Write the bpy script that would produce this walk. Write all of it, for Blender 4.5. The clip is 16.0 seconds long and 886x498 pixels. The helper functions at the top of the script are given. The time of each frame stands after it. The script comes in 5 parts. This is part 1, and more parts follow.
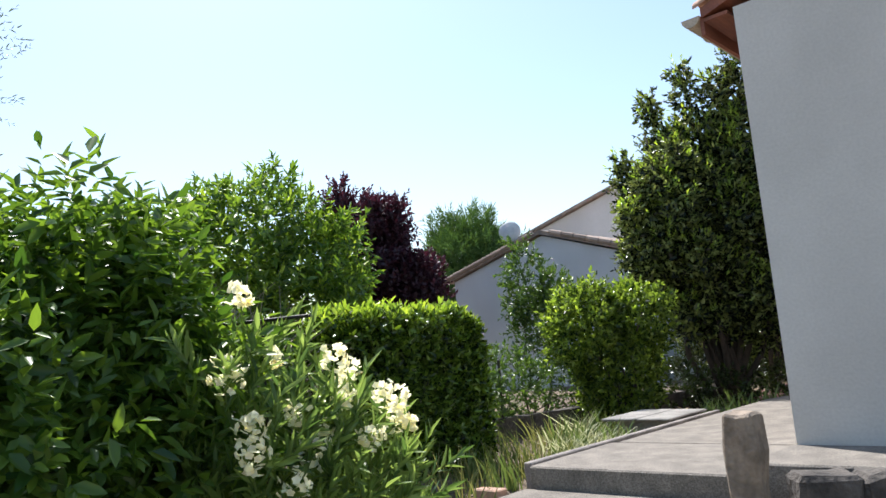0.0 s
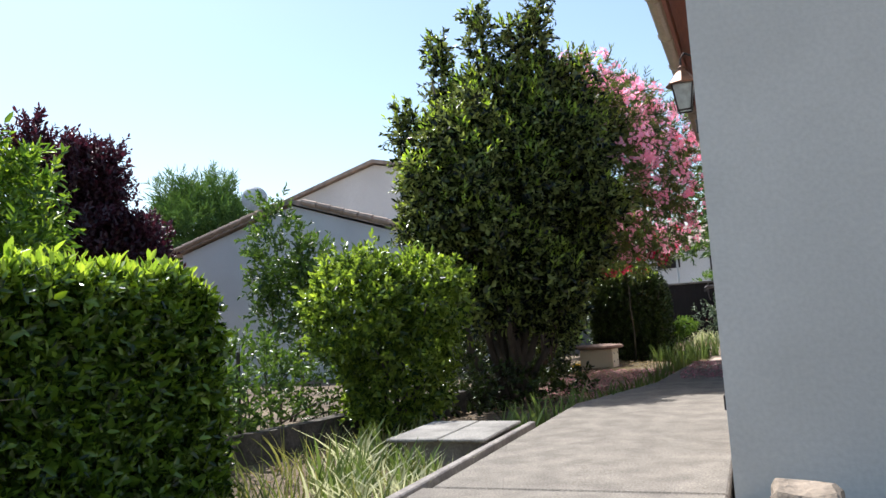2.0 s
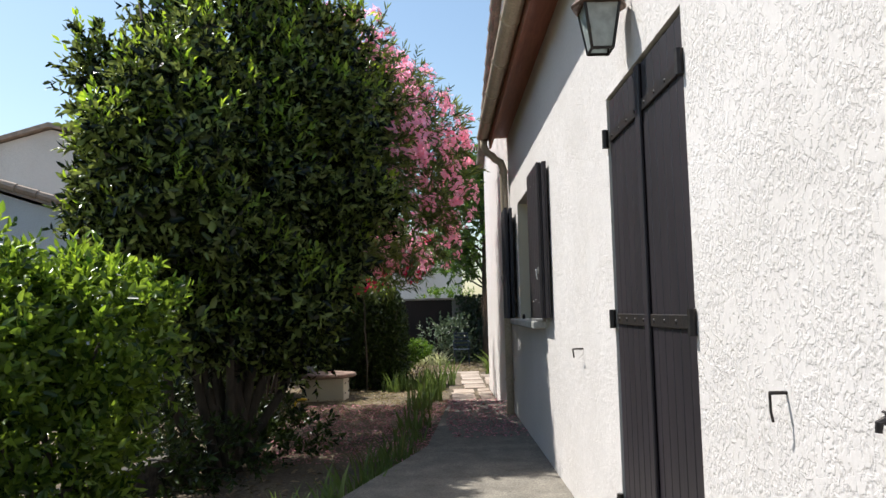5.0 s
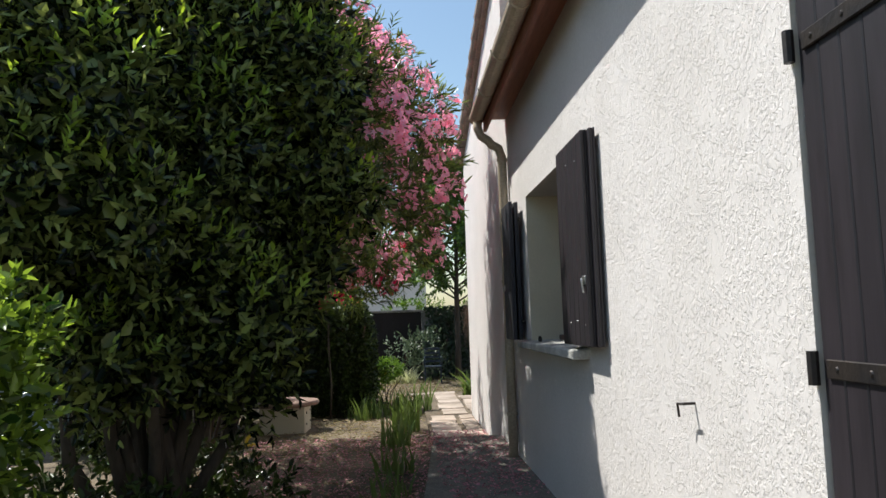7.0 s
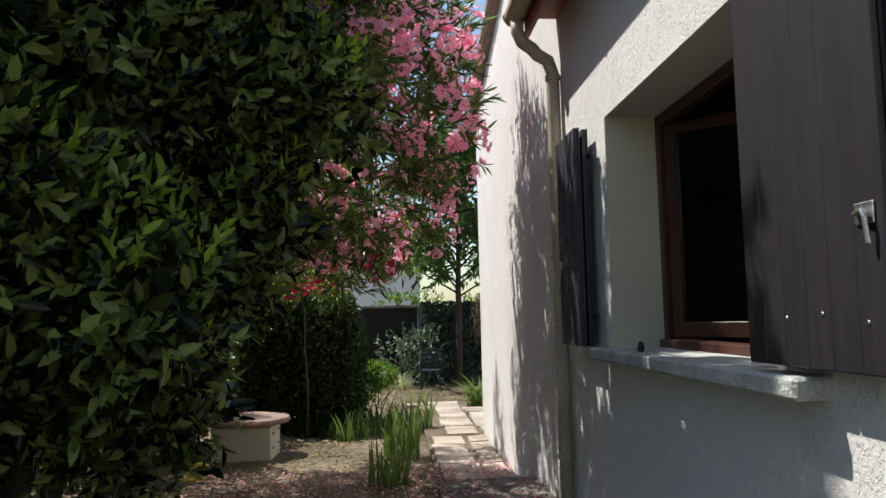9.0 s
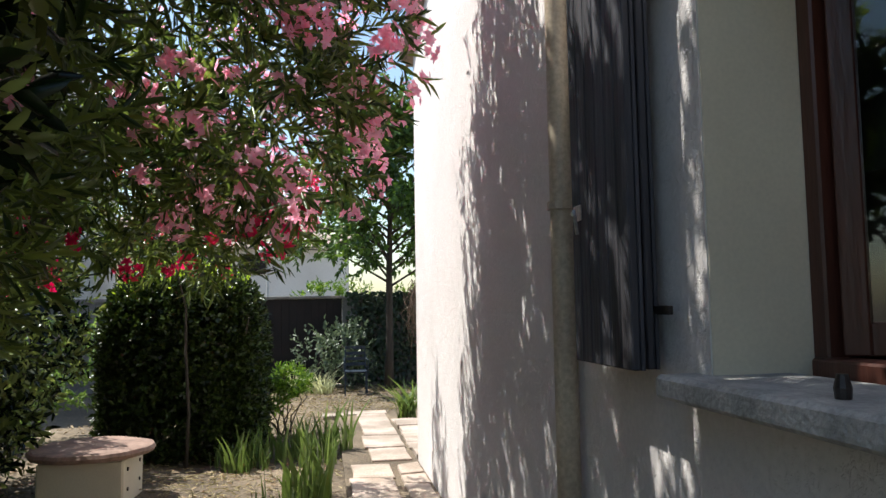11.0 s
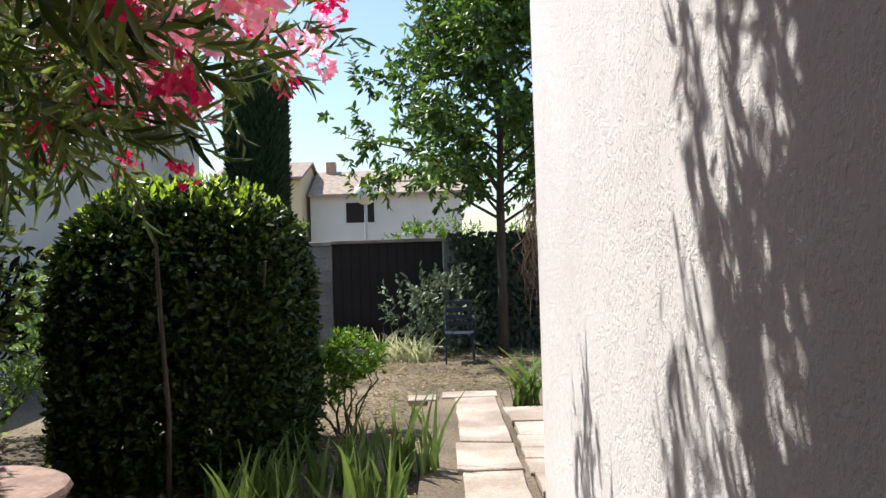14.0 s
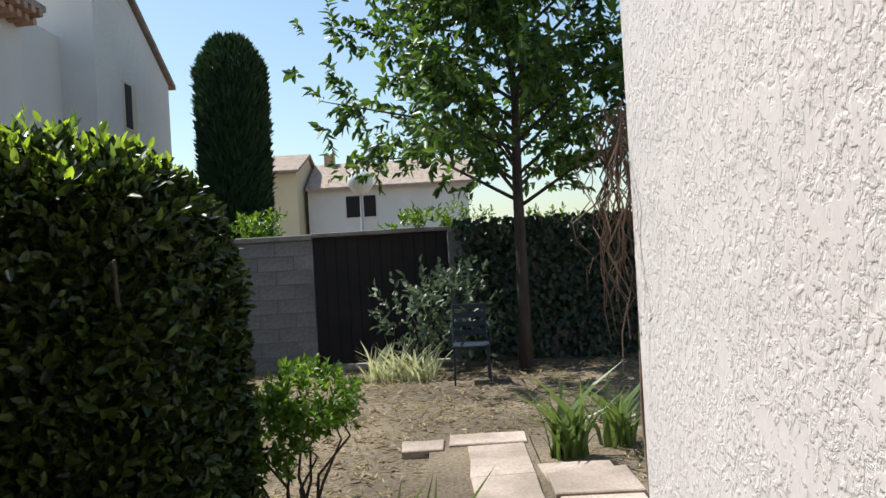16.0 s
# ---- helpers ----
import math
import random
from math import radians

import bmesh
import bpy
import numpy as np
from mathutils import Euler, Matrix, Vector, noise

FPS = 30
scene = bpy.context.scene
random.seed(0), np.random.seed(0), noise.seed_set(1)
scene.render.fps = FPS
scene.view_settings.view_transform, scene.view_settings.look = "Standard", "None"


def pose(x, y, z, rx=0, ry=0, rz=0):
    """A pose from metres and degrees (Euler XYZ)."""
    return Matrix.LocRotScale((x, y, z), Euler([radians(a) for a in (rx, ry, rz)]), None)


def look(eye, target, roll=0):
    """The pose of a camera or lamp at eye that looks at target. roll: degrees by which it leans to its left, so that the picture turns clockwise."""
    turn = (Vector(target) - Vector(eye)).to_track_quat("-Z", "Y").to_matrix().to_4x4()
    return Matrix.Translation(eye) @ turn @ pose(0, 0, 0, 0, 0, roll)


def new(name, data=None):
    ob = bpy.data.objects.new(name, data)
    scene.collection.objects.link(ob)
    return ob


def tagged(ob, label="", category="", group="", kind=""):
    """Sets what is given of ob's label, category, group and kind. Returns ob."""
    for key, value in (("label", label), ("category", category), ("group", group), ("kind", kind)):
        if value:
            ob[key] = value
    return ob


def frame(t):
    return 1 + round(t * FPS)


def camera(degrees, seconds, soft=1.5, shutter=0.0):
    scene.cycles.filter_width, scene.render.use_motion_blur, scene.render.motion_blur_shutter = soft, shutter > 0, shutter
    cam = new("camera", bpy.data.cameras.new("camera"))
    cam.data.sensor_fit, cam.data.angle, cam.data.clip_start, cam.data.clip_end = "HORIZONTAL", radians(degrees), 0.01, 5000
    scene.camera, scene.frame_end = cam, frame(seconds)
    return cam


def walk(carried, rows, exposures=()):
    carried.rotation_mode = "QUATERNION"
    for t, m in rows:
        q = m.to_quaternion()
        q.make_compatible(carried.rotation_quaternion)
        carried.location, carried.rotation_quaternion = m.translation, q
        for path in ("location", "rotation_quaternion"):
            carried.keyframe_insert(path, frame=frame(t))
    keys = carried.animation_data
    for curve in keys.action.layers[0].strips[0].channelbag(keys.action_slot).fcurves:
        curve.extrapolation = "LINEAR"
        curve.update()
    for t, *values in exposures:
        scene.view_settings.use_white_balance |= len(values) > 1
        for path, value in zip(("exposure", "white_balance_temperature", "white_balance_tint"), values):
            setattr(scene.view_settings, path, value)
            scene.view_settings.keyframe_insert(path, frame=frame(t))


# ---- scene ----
cam = camera(61.0, 16.0)
METRES, EYE, TILT, LEAN, TURN = 17.5, 0.90, 0.0, 0.0, 41.9
ROWS = [
    (0.0, 0.0, 0.0, 0.0, 0.69, 7.91, 4.94),
    (0.5, -0.0034, 0.038, 0.0004, -3.05, 6.85, 4.35),
    (1.0, -0.003, 0.0753, 0.0005, -8.31, 5.4, 3.94),
    (1.5, -0.0, 0.1145, 0.0012, -11.21, 5.81, 3.38),
    (2.0, 0.0039, 0.1532, 0.001, -19.37, 5.46, 3.79),
    (2.5, 0.0132, 0.1918, 0.0037, -22.32, 5.9, 3.56),
    (3.0, 0.0247, 0.2276, 0.0053, -31.8, 4.05, 2.35),
    (3.5, 0.0394, 0.2589, 0.0082, -35.4, 5.0, 1.82),
    (4.0, 0.0475, 0.2809, 0.0141, -36.71, 3.38, -0.08),
    (4.5, 0.0509, 0.2924, 0.0192, -40.13, 5.07, 1.55),
    (5.0, 0.0562, 0.3007, 0.0187, -41.92, 4.71, 1.35),
    (7.5, 0.1307, 0.4094, 0.0254, -45.32, 5.39, 2.15),
    (8.0, 0.155, 0.4366, 0.0245, -44.52, 4.91, 2.93),
    (8.5, 0.1781, 0.4645, 0.0235, -44.53, 5.19, 1.86),
    (11.0, 0.2933, 0.5741, 0.023, -50.92, 4.55, 0.91),
    (11.5, 0.3232, 0.5887, 0.0216, -47.12, 4.14, -0.19),
    (12.0, 0.3501, 0.6084, 0.0208, -43.87, 4.43, 0.04),
    (12.5, 0.375, 0.6342, 0.0216, -43.44, 2.79, 1.56),
    (13.0, 0.3975, 0.6583, 0.0224, -46.19, 4.05, 0.93),
    (13.5, 0.4144, 0.6796, 0.0202, -47.52, 1.64, 3.14),
    (14.0, 0.4357, 0.6996, 0.0177, -41.88, 0.96, 1.73),
    (14.5, 0.4561, 0.722, 0.0152, -39.04, 2.25, 1.49),
    (15.0, 0.4787, 0.7466, 0.0143, -40.4, 4.02, 1.7),
    (15.5, 0.5011, 0.7698, 0.015, -39.67, 2.85, 2.72),
    (16.0, 0.5238, 0.7943, 0.0166, -41.24, 0.6, 3.29),
]
EXPOSURES = [(0, 0.72, 6180, 11), (2.5, 0.72, 6200, 10), (3.5, 0.56, 6300, 7), (5, 0.45, 6350, 6), (7.5, 0.34, 6300, 4), (8.5, 0.35, 6300, 4), (11, 0.76, 6350, 6), (12.5, 0.76, 6350, 8), (13.3, 0.72, 6300, 8), (14.0, 0.68, 6300, 7), (14.5, 0.58, 6300, 6), (15, 0.44, 6250, 5), (16, 0.38, 6250, 5)]
walk(cam, [(t, pose(0, 0, EYE, TILT, LEAN, TURN) @ pose(METRES * x, METRES * y, METRES * z, 90 + pitch, roll, yaw)) for t, x, y, z, yaw, pitch, roll in ROWS], EXPOSURES)

# ---- light ----
SUN_FROM = Vector((-1.0, 0.55, 1.85)).normalized()
world = bpy.data.worlds.new("sky")
scene.world = world
world.use_nodes = True
wn = world.node_tree.nodes
sky = wn.new("ShaderNodeTexSky")
sky.sky_type = "NISHITA"
sky.sun_disc = False
sky.sun_elevation = math.asin(SUN_FROM.z)
sky.sun_rotation = math.atan2(SUN_FROM.x, SUN_FROM.y)
sky.air_density, sky.dust_density, sky.ozone_density = 1.25, 1.0, 0.9
wn["Background"].inputs["Strength"].default_value = 0.122
world.node_tree.links.new(sky.outputs[0], wn["Background"].inputs["Color"])
sun = new("sun", bpy.data.lights.new("sun", "SUN"))
sun.data.energy, sun.data.angle, sun.data.color = 5.3, radians(0.53), (1.0, 0.95, 0.89)
sun.matrix_world = look(SUN_FROM * 30, (0, 0, 0))

# ---- materials ----


def surface(name, base, second, scale=3.0, rough=0.85, bump=0.3, grain=60.0, metal=0.0, speck=0.18, deep=0.01, vary=0.0, stretch=(1, 1, 1)):
    """Two-scale surface: broad stains from base to second, fine grain in colour and relief."""
    m = bpy.data.materials.new(name)
    m.use_nodes = True
    n, l = m.node_tree.nodes, m.node_tree.links
    p = n["Principled BSDF"]
    co = n.new("ShaderNodeTexCoord")
    mp = n.new("ShaderNodeMapping")
    mp.inputs["Scale"].default_value = stretch
    l.new(co.outputs["Object"], mp.inputs["Vector"])
    big = n.new("ShaderNodeTexNoise")
    big.inputs["Scale"].default_value, big.inputs["Detail"].default_value = scale, 6
    l.new(mp.outputs[0], big.inputs["Vector"])
    ramp = n.new("ShaderNodeValToRGB")
    ramp.color_ramp.elements[0].position, ramp.color_ramp.elements[1].position = 0.36, 0.66
    ramp.color_ramp.elements[0].color, ramp.color_ramp.elements[1].color = (*second, 1), (*base, 1)
    l.new(big.outputs["Fac"], ramp.inputs["Fac"])
    fine = n.new("ShaderNodeTexNoise")
    fine.inputs["Scale"].default_value, fine.inputs["Detail"].default_value = grain, 5
    l.new(mp.outputs[0], fine.inputs["Vector"])
    mul = n.new("ShaderNodeMapRange")
    mul.inputs["From Min"].default_value, mul.inputs["From Max"].default_value = 0.3, 0.7
    mul.inputs["To Min"].default_value, mul.inputs["To Max"].default_value = 1 - speck, 1 + speck
    l.new(fine.outputs["Fac"], mul.inputs["Value"])
    hsv = n.new("ShaderNodeHueSaturation")
    l.new(ramp.outputs["Color"], hsv.inputs["Color"])
    last = mul.outputs[0]
    if vary:
        info = n.new("ShaderNodeObjectInfo")
        vr = n.new("ShaderNodeMapRange")
        vr.inputs["To Min"].default_value, vr.inputs["To Max"].default_value = 1 - vary, 1 + vary
        l.new(info.outputs["Random"], vr.inputs["Value"])
        mm = n.new("ShaderNodeMath")
        mm.operation = "MULTIPLY"
        l.new(last, mm.inputs[0]), l.new(vr.outputs[0], mm.inputs[1])
        last = mm.outputs[0]
    l.new(last, hsv.inputs["Value"])
    l.new(hsv.outputs[0], p.inputs["Base Color"])
    p.inputs["Roughness"].default_value, p.inputs["Metallic"].default_value = rough, metal
    if bump:
        b = n.new("ShaderNodeBump")
        b.inputs["Strength"].default_value, b.inputs["Distance"].default_value = bump, deep
        l.new(fine.outputs["Fac"], b.inputs["Height"])
        l.new(b.outputs[0], p.inputs["Normal"])
    return m


def leafage(name, light, dark, thin=0.35, rough=0.35, back=None, gloss=0.5, share=0.0):
    """Leaves: colour varied leaf by leaf, a waxy face, light shining through."""
    m = bpy.data.materials.new(name)
    m.use_nodes = True
    n, l = m.node_tree.nodes, m.node_tree.links
    p, out = n["Principled BSDF"], n["Material Output"]
    geo = n.new("ShaderNodeNewGeometry")
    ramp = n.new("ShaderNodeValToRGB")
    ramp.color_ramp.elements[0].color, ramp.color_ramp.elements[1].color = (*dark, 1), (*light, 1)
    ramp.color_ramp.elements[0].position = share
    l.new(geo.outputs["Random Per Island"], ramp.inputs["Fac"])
    l.new(ramp.outputs[0], p.inputs["Base Color"])
    p.inputs["Roughness"].default_value, p.inputs["Specular IOR Level"].default_value = rough, gloss
    tr = n.new("ShaderNodeBsdfTranslucent")
    hs = n.new("ShaderNodeHueSaturation")
    hs.inputs["Hue"].default_value, hs.inputs["Saturation"].default_value, hs.inputs["Value"].default_value = (0.485 if back is None else back), 1.1, 1.7
    l.new(ramp.outputs[0], hs.inputs["Color"])
    l.new(hs.outputs[0], tr.inputs["Color"])
    mix = n.new("ShaderNodeMixShader")
    mix.inputs[0].default_value = thin
    l.new(p.outputs[0], mix.inputs[1]), l.new(tr.outputs[0], mix.inputs[2])
    l.new(mix.outputs[0], out.inputs["Surface"])
    return m


def roughcast(name, base, second, strength=0.9):
    """Thrown render: crusty drips with flat trowelled patches between them."""
    m = surface(name, base, second, scale=1.1, rough=0.92, bump=0.0, grain=55, speck=0.05)
    n, l = m.node_tree.nodes, m.node_tree.links
    p = n["Principled BSDF"]
    co = n.new("ShaderNodeTexCoord")
    mp = n.new("ShaderNodeMapping")
    mp.inputs["Scale"].default_value = (1.0, 1.0, 0.86)
    l.new(co.outputs["Object"], mp.inputs["Vector"])
    warp = n.new("ShaderNodeTexNoise")
    warp.inputs["Scale"].default_value = 30
    l.new(mp.outputs[0], warp.inputs["Vector"])
    mixv = n.new("ShaderNodeVectorMath")
    mixv.operation = "MULTIPLY_ADD"
    mixv.inputs[1].default_value = (0.03, 0.03, 0.03)
    l.new(warp.outputs["Color"], mixv.inputs[0]), l.new(mp.outputs[0], mixv.inputs[2])
    lump = n.new("ShaderNodeTexNoise")
    lump.inputs["Scale"].default_value, lump.inputs["Detail"].default_value, lump.inputs["Roughness"].default_value = 56, 5, 0.62
    l.new(mixv.outputs[0], lump.inputs["Vector"])
    patch = n.new("ShaderNodeTexNoise")
    patch.inputs["Scale"].default_value, patch.inputs["Detail"].default_value = 7, 3
    l.new(mp.outputs[0], patch.inputs["Vector"])
    shift = n.new("ShaderNodeMath")
    shift.operation = "MULTIPLY_ADD"
    shift.inputs[1].default_value = 0.72
    l.new(patch.outputs["Fac"], shift.inputs[0]), l.new(lump.outputs["Fac"], shift.inputs[2])
    cut = n.new("ShaderNodeMapRange")
    cut.inputs["From Min"].default_value, cut.inputs["From Max"].default_value = 0.77, 0.97
    cut.interpolation_type = "SMOOTHSTEP"
    l.new(shift.outputs[0], cut.inputs["Value"])
    fine = n.new("ShaderNodeTexNoise")
    fine.inputs["Scale"].default_value, fine.inputs["Detail"].default_value = 150, 5
    l.new(mp.outputs[0], fine.inputs["Vector"])
    add = n.new("ShaderNodeMath")
    add.operation = "MULTIPLY_ADD"
    add.inputs[1].default_value = 0.12
    l.new(fine.outputs["Fac"], add.inputs[0]), l.new(cut.outputs[0], add.inputs[2])
    b = n.new("ShaderNodeBump")
    b.inputs["Strength"].default_value, b.inputs["Distance"].default_value = strength, 0.0044
    l.new(add.outputs[0], b.inputs["Height"])
    l.new(b.outputs[0], p.inputs["Normal"])
    return m


def glassy(name, tint=(0.9, 0.95, 0.95), rough=0.02):
    m = bpy.data.materials.new(name)
    m.use_nodes = True
    p = m.node_tree.nodes["Principled BSDF"]
    p.inputs["Base Color"].default_value = (*tint, 1)
    p.inputs["Transmission Weight"].default_value = 1.0
    p.inputs["Roughness"].default_value, p.inputs["IOR"].default_value = rough, 1.45
    return m


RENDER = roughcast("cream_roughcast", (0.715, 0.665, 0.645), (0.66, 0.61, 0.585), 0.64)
# Finer and darker than the sunny wall's render: shade put into its colour.
SHADERENDER = surface("shaded_fine_render", (0.63, 0.60, 0.55), (0.53, 0.505, 0.46), scale=0.9, rough=0.93, bump=0.35, grain=45, speck=0.05, deep=0.006)
PLASTER = surface("smooth_plaster", (0.66, 0.59, 0.45), (0.59, 0.52, 0.40), scale=2, bump=0.15, grain=90, speck=0.04)
SHUTTER = surface("dark_plum_paint", (0.0259, 0.0202, 0.0245), (0.0173, 0.0137, 0.0173), scale=5, rough=0.5, bump=0.15, grain=40, stretch=(1, 1, 0.12))
WORN = surface("weathered_shutter_paint", (0.06, 0.06, 0.075), (0.016, 0.014, 0.018), scale=9, rough=0.7, bump=0.6, grain=50, stretch=(1, 1, 0.07))
IRON = surface("black_iron", (0.03, 0.028, 0.03), (0.05, 0.04, 0.035), scale=12, rough=0.5, bump=0.2, metal=0.6)
STEEL = surface("zinc_latch", (0.6, 0.6, 0.6), (0.4, 0.4, 0.4), scale=30, rough=0.35, metal=0.9, bump=0.1)
COPPER = surface("brown_copper_cap", (0.16, 0.08, 0.045), (0.09, 0.05, 0.035), scale=14, rough=0.45, metal=0.6, bump=0.2)
FROST = surface("frosted_pane", (0.62, 0.66, 0.64), (0.5, 0.54, 0.53), scale=8, rough=0.3, bump=0.4, grain=25)
GUTTER = surface("sand_gutter_plastic", (0.50, 0.41, 0.30), (0.42, 0.34, 0.25), scale=4, rough=0.45, bump=0.1)
SOFFIT = surface("red_brown_soffit_board", (0.30, 0.10, 0.05), (0.20, 0.07, 0.04), scale=5, rough=0.6, bump=0.3, stretch=(1, 0.1, 1))
WOOD = surface("red_brown_window_wood", (0.085, 0.026, 0.016), (0.05, 0.018, 0.012), scale=6, rough=0.4, bump=0.2, stretch=(1, 1, 0.15))
TILE = surface("terracotta_tile", (0.50, 0.30, 0.20), (0.34, 0.22, 0.16), scale=6, rough=0.85, bump=0.4, grain=40, vary=0.2)
OLDTILE = surface("lichen_roof_tile", (0.36, 0.27, 0.21), (0.22, 0.18, 0.15), scale=5, rough=0.9, bump=0.4, grain=30, vary=0.2)
CONCRETE = surface("worn_concrete", (0.23, 0.205, 0.17), (0.155, 0.137, 0.114), scale=5.0, rough=0.9, bump=0.8, grain=95, speck=0.4)
LID = surface("pale_cement_lid", (0.31, 0.295, 0.265), (0.17, 0.16, 0.145), scale=4, rough=0.9, bump=0.6, grain=60, speck=0.25)
KERB = surface("old_cement_edge", (0.30, 0.27, 0.24), (0.19, 0.17, 0.155), scale=4, rough=0.95, bump=0.7, grain=45)
SILLSTONE = surface("pebbled_cement_sill", (0.50, 0.48, 0.45), (0.34, 0.33, 0.31), scale=9, rough=0.9, bump=0.9, grain=70)
STONE = surface("rough_brown_stone", (0.30, 0.24, 0.18), (0.17, 0.135, 0.10), scale=7, rough=0.95, bump=0.9, grain=30, deep=0.02)
DARKSTONE = surface("dark_stained_stone", (0.12, 0.105, 0.09), (0.05, 0.045, 0.04), scale=6, rough=0.95, bump=0.9, grain=30, deep=0.02)
PAVER = surface("pale_pink_paving_stone", (0.48, 0.385, 0.32), (0.29, 0.23, 0.18), scale=2.6, rough=0.9, bump=0.5, grain=50, vary=0.12)
SOIL = surface("dry_soil_and_straw", (0.215, 0.165, 0.11), (0.095, 0.072, 0.048), scale=0.9, rough=1.0, bump=0.9, grain=38, speck=0.45, deep=0.02)
BLOCK = surface("grey_rendered_wall", (0.27, 0.255, 0.24), (0.16, 0.15, 0.14), scale=1.5, rough=0.95, bump=0.6, grain=30, vary=0.05)
BROWNGATE = surface("brown_black_gate_paint", (0.020, 0.013, 0.012), (0.013, 0.010, 0.009), scale=3, rough=0.85, bump=0.1)
BLUEWALL = surface("pale_neighbour_render", (0.61, 0.63, 0.65), (0.54, 0.56, 0.58), scale=0.8, rough=0.9, bump=0.3)
WHITEWALL = surface("white_house_render", (0.72, 0.68, 0.64), (0.64, 0.60, 0.56), scale=0.6, rough=0.9, bump=0.3)
YELLOWWALL = surface("yellow_house_render", (0.66, 0.55, 0.36), (0.58, 0.48, 0.31), scale=0.6, rough=0.9, bump=0.3)
# Dark base colour paints the unlit room's darkness onto its surfaces.
DARKROOM = surface("unlit_room_dark", (0.10, 0.09, 0.08), (0.07, 0.065, 0.06), scale=1, rough=0.9, bump=0.1)
BARK = surface("grey_brown_bark", (0.085, 0.066, 0.05), (0.045, 0.036, 0.028), scale=10, rough=0.95, bump=0.9, grain=25, stretch=(1, 1, 0.25), deep=0.02)
DRYSTEM = surface("dry_grey_stem", (0.30, 0.26, 0.21), (0.20, 0.17, 0.14), scale=10, rough=0.95, bump=0.4)
TABLETOP = surface("pinkish_terracotta_top", (0.32, 0.21, 0.165), (0.20, 0.13, 0.10), scale=7, rough=0.85, bump=0.4, grain=40)
DRYVINE = surface("brown_dry_vine", (0.20, 0.14, 0.10), (0.11, 0.08, 0.06), scale=10, rough=0.9, bump=0.3)
BLUEPAINT = surface("blue_chair_paint", (0.008, 0.022, 0.042), (0.006, 0.016, 0.03), scale=10, rough=0.5, bump=0.1)
DISHGREY = surface("grey_dish_paint", (0.58, 0.58, 0.57), (0.5, 0.5, 0.5), scale=5, rough=0.5, bump=0.05)
OPAL = surface("opal_globe", (0.8, 0.8, 0.76), (0.72, 0.72, 0.68), scale=5, rough=0.25, bump=0.0)
YELLOWPLASTIC = surface("yellow_plastic", (0.75, 0.5, 0.03), (0.6, 0.4, 0.03), scale=5, rough=0.4, bump=0.05)
GLASS = glassy("window_glass")

# A third of the laurel leaves are near-black: crown shade put into colour.
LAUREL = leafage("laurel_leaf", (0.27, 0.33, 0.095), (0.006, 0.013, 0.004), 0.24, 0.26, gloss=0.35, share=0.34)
BORDER = leafage("rounded_shrub_leaf", (0.22, 0.32, 0.055), (0.012, 0.035, 0.007), 0.48, 0.27)
HEDGE = leafage("hedge_leaf", (0.155, 0.26, 0.03), (0.008, 0.024, 0.004), 0.22, 0.26)
FRESH = leafage("broad_shrub_leaf", (0.17, 0.28, 0.04), (0.03, 0.08, 0.014), 0.42, 0.35)
OLEANDER = leafage("oleander_leaf", (0.17, 0.23, 0.058), (0.012, 0.030, 0.008), 0.40, 0.3)
CHERRY = leafage("cherry_leaf", (0.115, 0.20, 0.036), (0.018, 0.046, 0.010), 0.38, 0.35)
PLUM = leafage("purple_plum_leaf", (0.075, 0.020, 0.030), (0.030, 0.010, 0.016), 0.28, 0.45, 0.5)
PINE = leafage("pine_needle", (0.11, 0.20, 0.04), (0.05, 0.11, 0.03), 0.25, 0.5)
CYPRESS = leafage("cypress_spray", (0.04, 0.085, 0.025), (0.014, 0.034, 0.012), 0.12, 0.6)
IRIS = leafage("iris_blade", (0.13, 0.19, 0.05), (0.05, 0.09, 0.026), 0.30, 0.38)
STRAW = leafage("dry_grass_blade", (0.27, 0.27, 0.085), (0.05, 0.09, 0.022), 0.35, 0.6)
OLIVE = leafage("olive_leaf", (0.13, 0.17, 0.10), (0.06, 0.09, 0.05), 0.25, 0.45)
PINK = leafage("pink_petal", (0.95, 0.60, 0.70), (0.85, 0.38, 0.52), 0.50, 0.5, 0.5)
CRIMSON = leafage("crimson_petal", (0.75, 0.05, 0.16), (0.55, 0.03, 0.11), 0.40, 0.5, 0.5)
WHITE = leafage("cream_petal", (0.92, 0.89, 0.72), (0.86, 0.82, 0.56), 0.40, 0.5, 0.5)
# Shaded copy of the hedge leaf: shade is put into a darker colour.
SHADYHEDGE = leafage("shaded_hedge_leaf", (0.060, 0.095, 0.018), (0.006, 0.012, 0.003), 0.12, 0.32, gloss=0.3)
IVY = leafage("ivy_leaf", (0.030, 0.055, 0.018), (0.010, 0.020, 0.008), 0.15, 0.4)
# Brighter copy of the oleander leaf: sun through the leaves is in its colour.
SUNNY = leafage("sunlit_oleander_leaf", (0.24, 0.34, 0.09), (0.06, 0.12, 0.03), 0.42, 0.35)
LITTER = leafage("dry_fallen_leaf", (0.36, 0.27, 0.16), (0.12, 0.08, 0.045), 0.15, 0.8, 0.5)
DRYSTRAW = leafage("pale_straw", (0.42, 0.35, 0.19), (0.16, 0.14, 0.06), 0.15, 0.8, 0.5)
FADED = leafage("faded_petal", (0.62, 0.30, 0.34), (0.40, 0.16, 0.18), 0.2, 0.7, 0.5)
# Young shoots, brightened so that sunlight on the tops is in their colour.
TIP = leafage("sunlit_shoot_leaf", (0.34, 0.46, 0.07), (0.16, 0.27, 0.04), 0.45, 0.35)
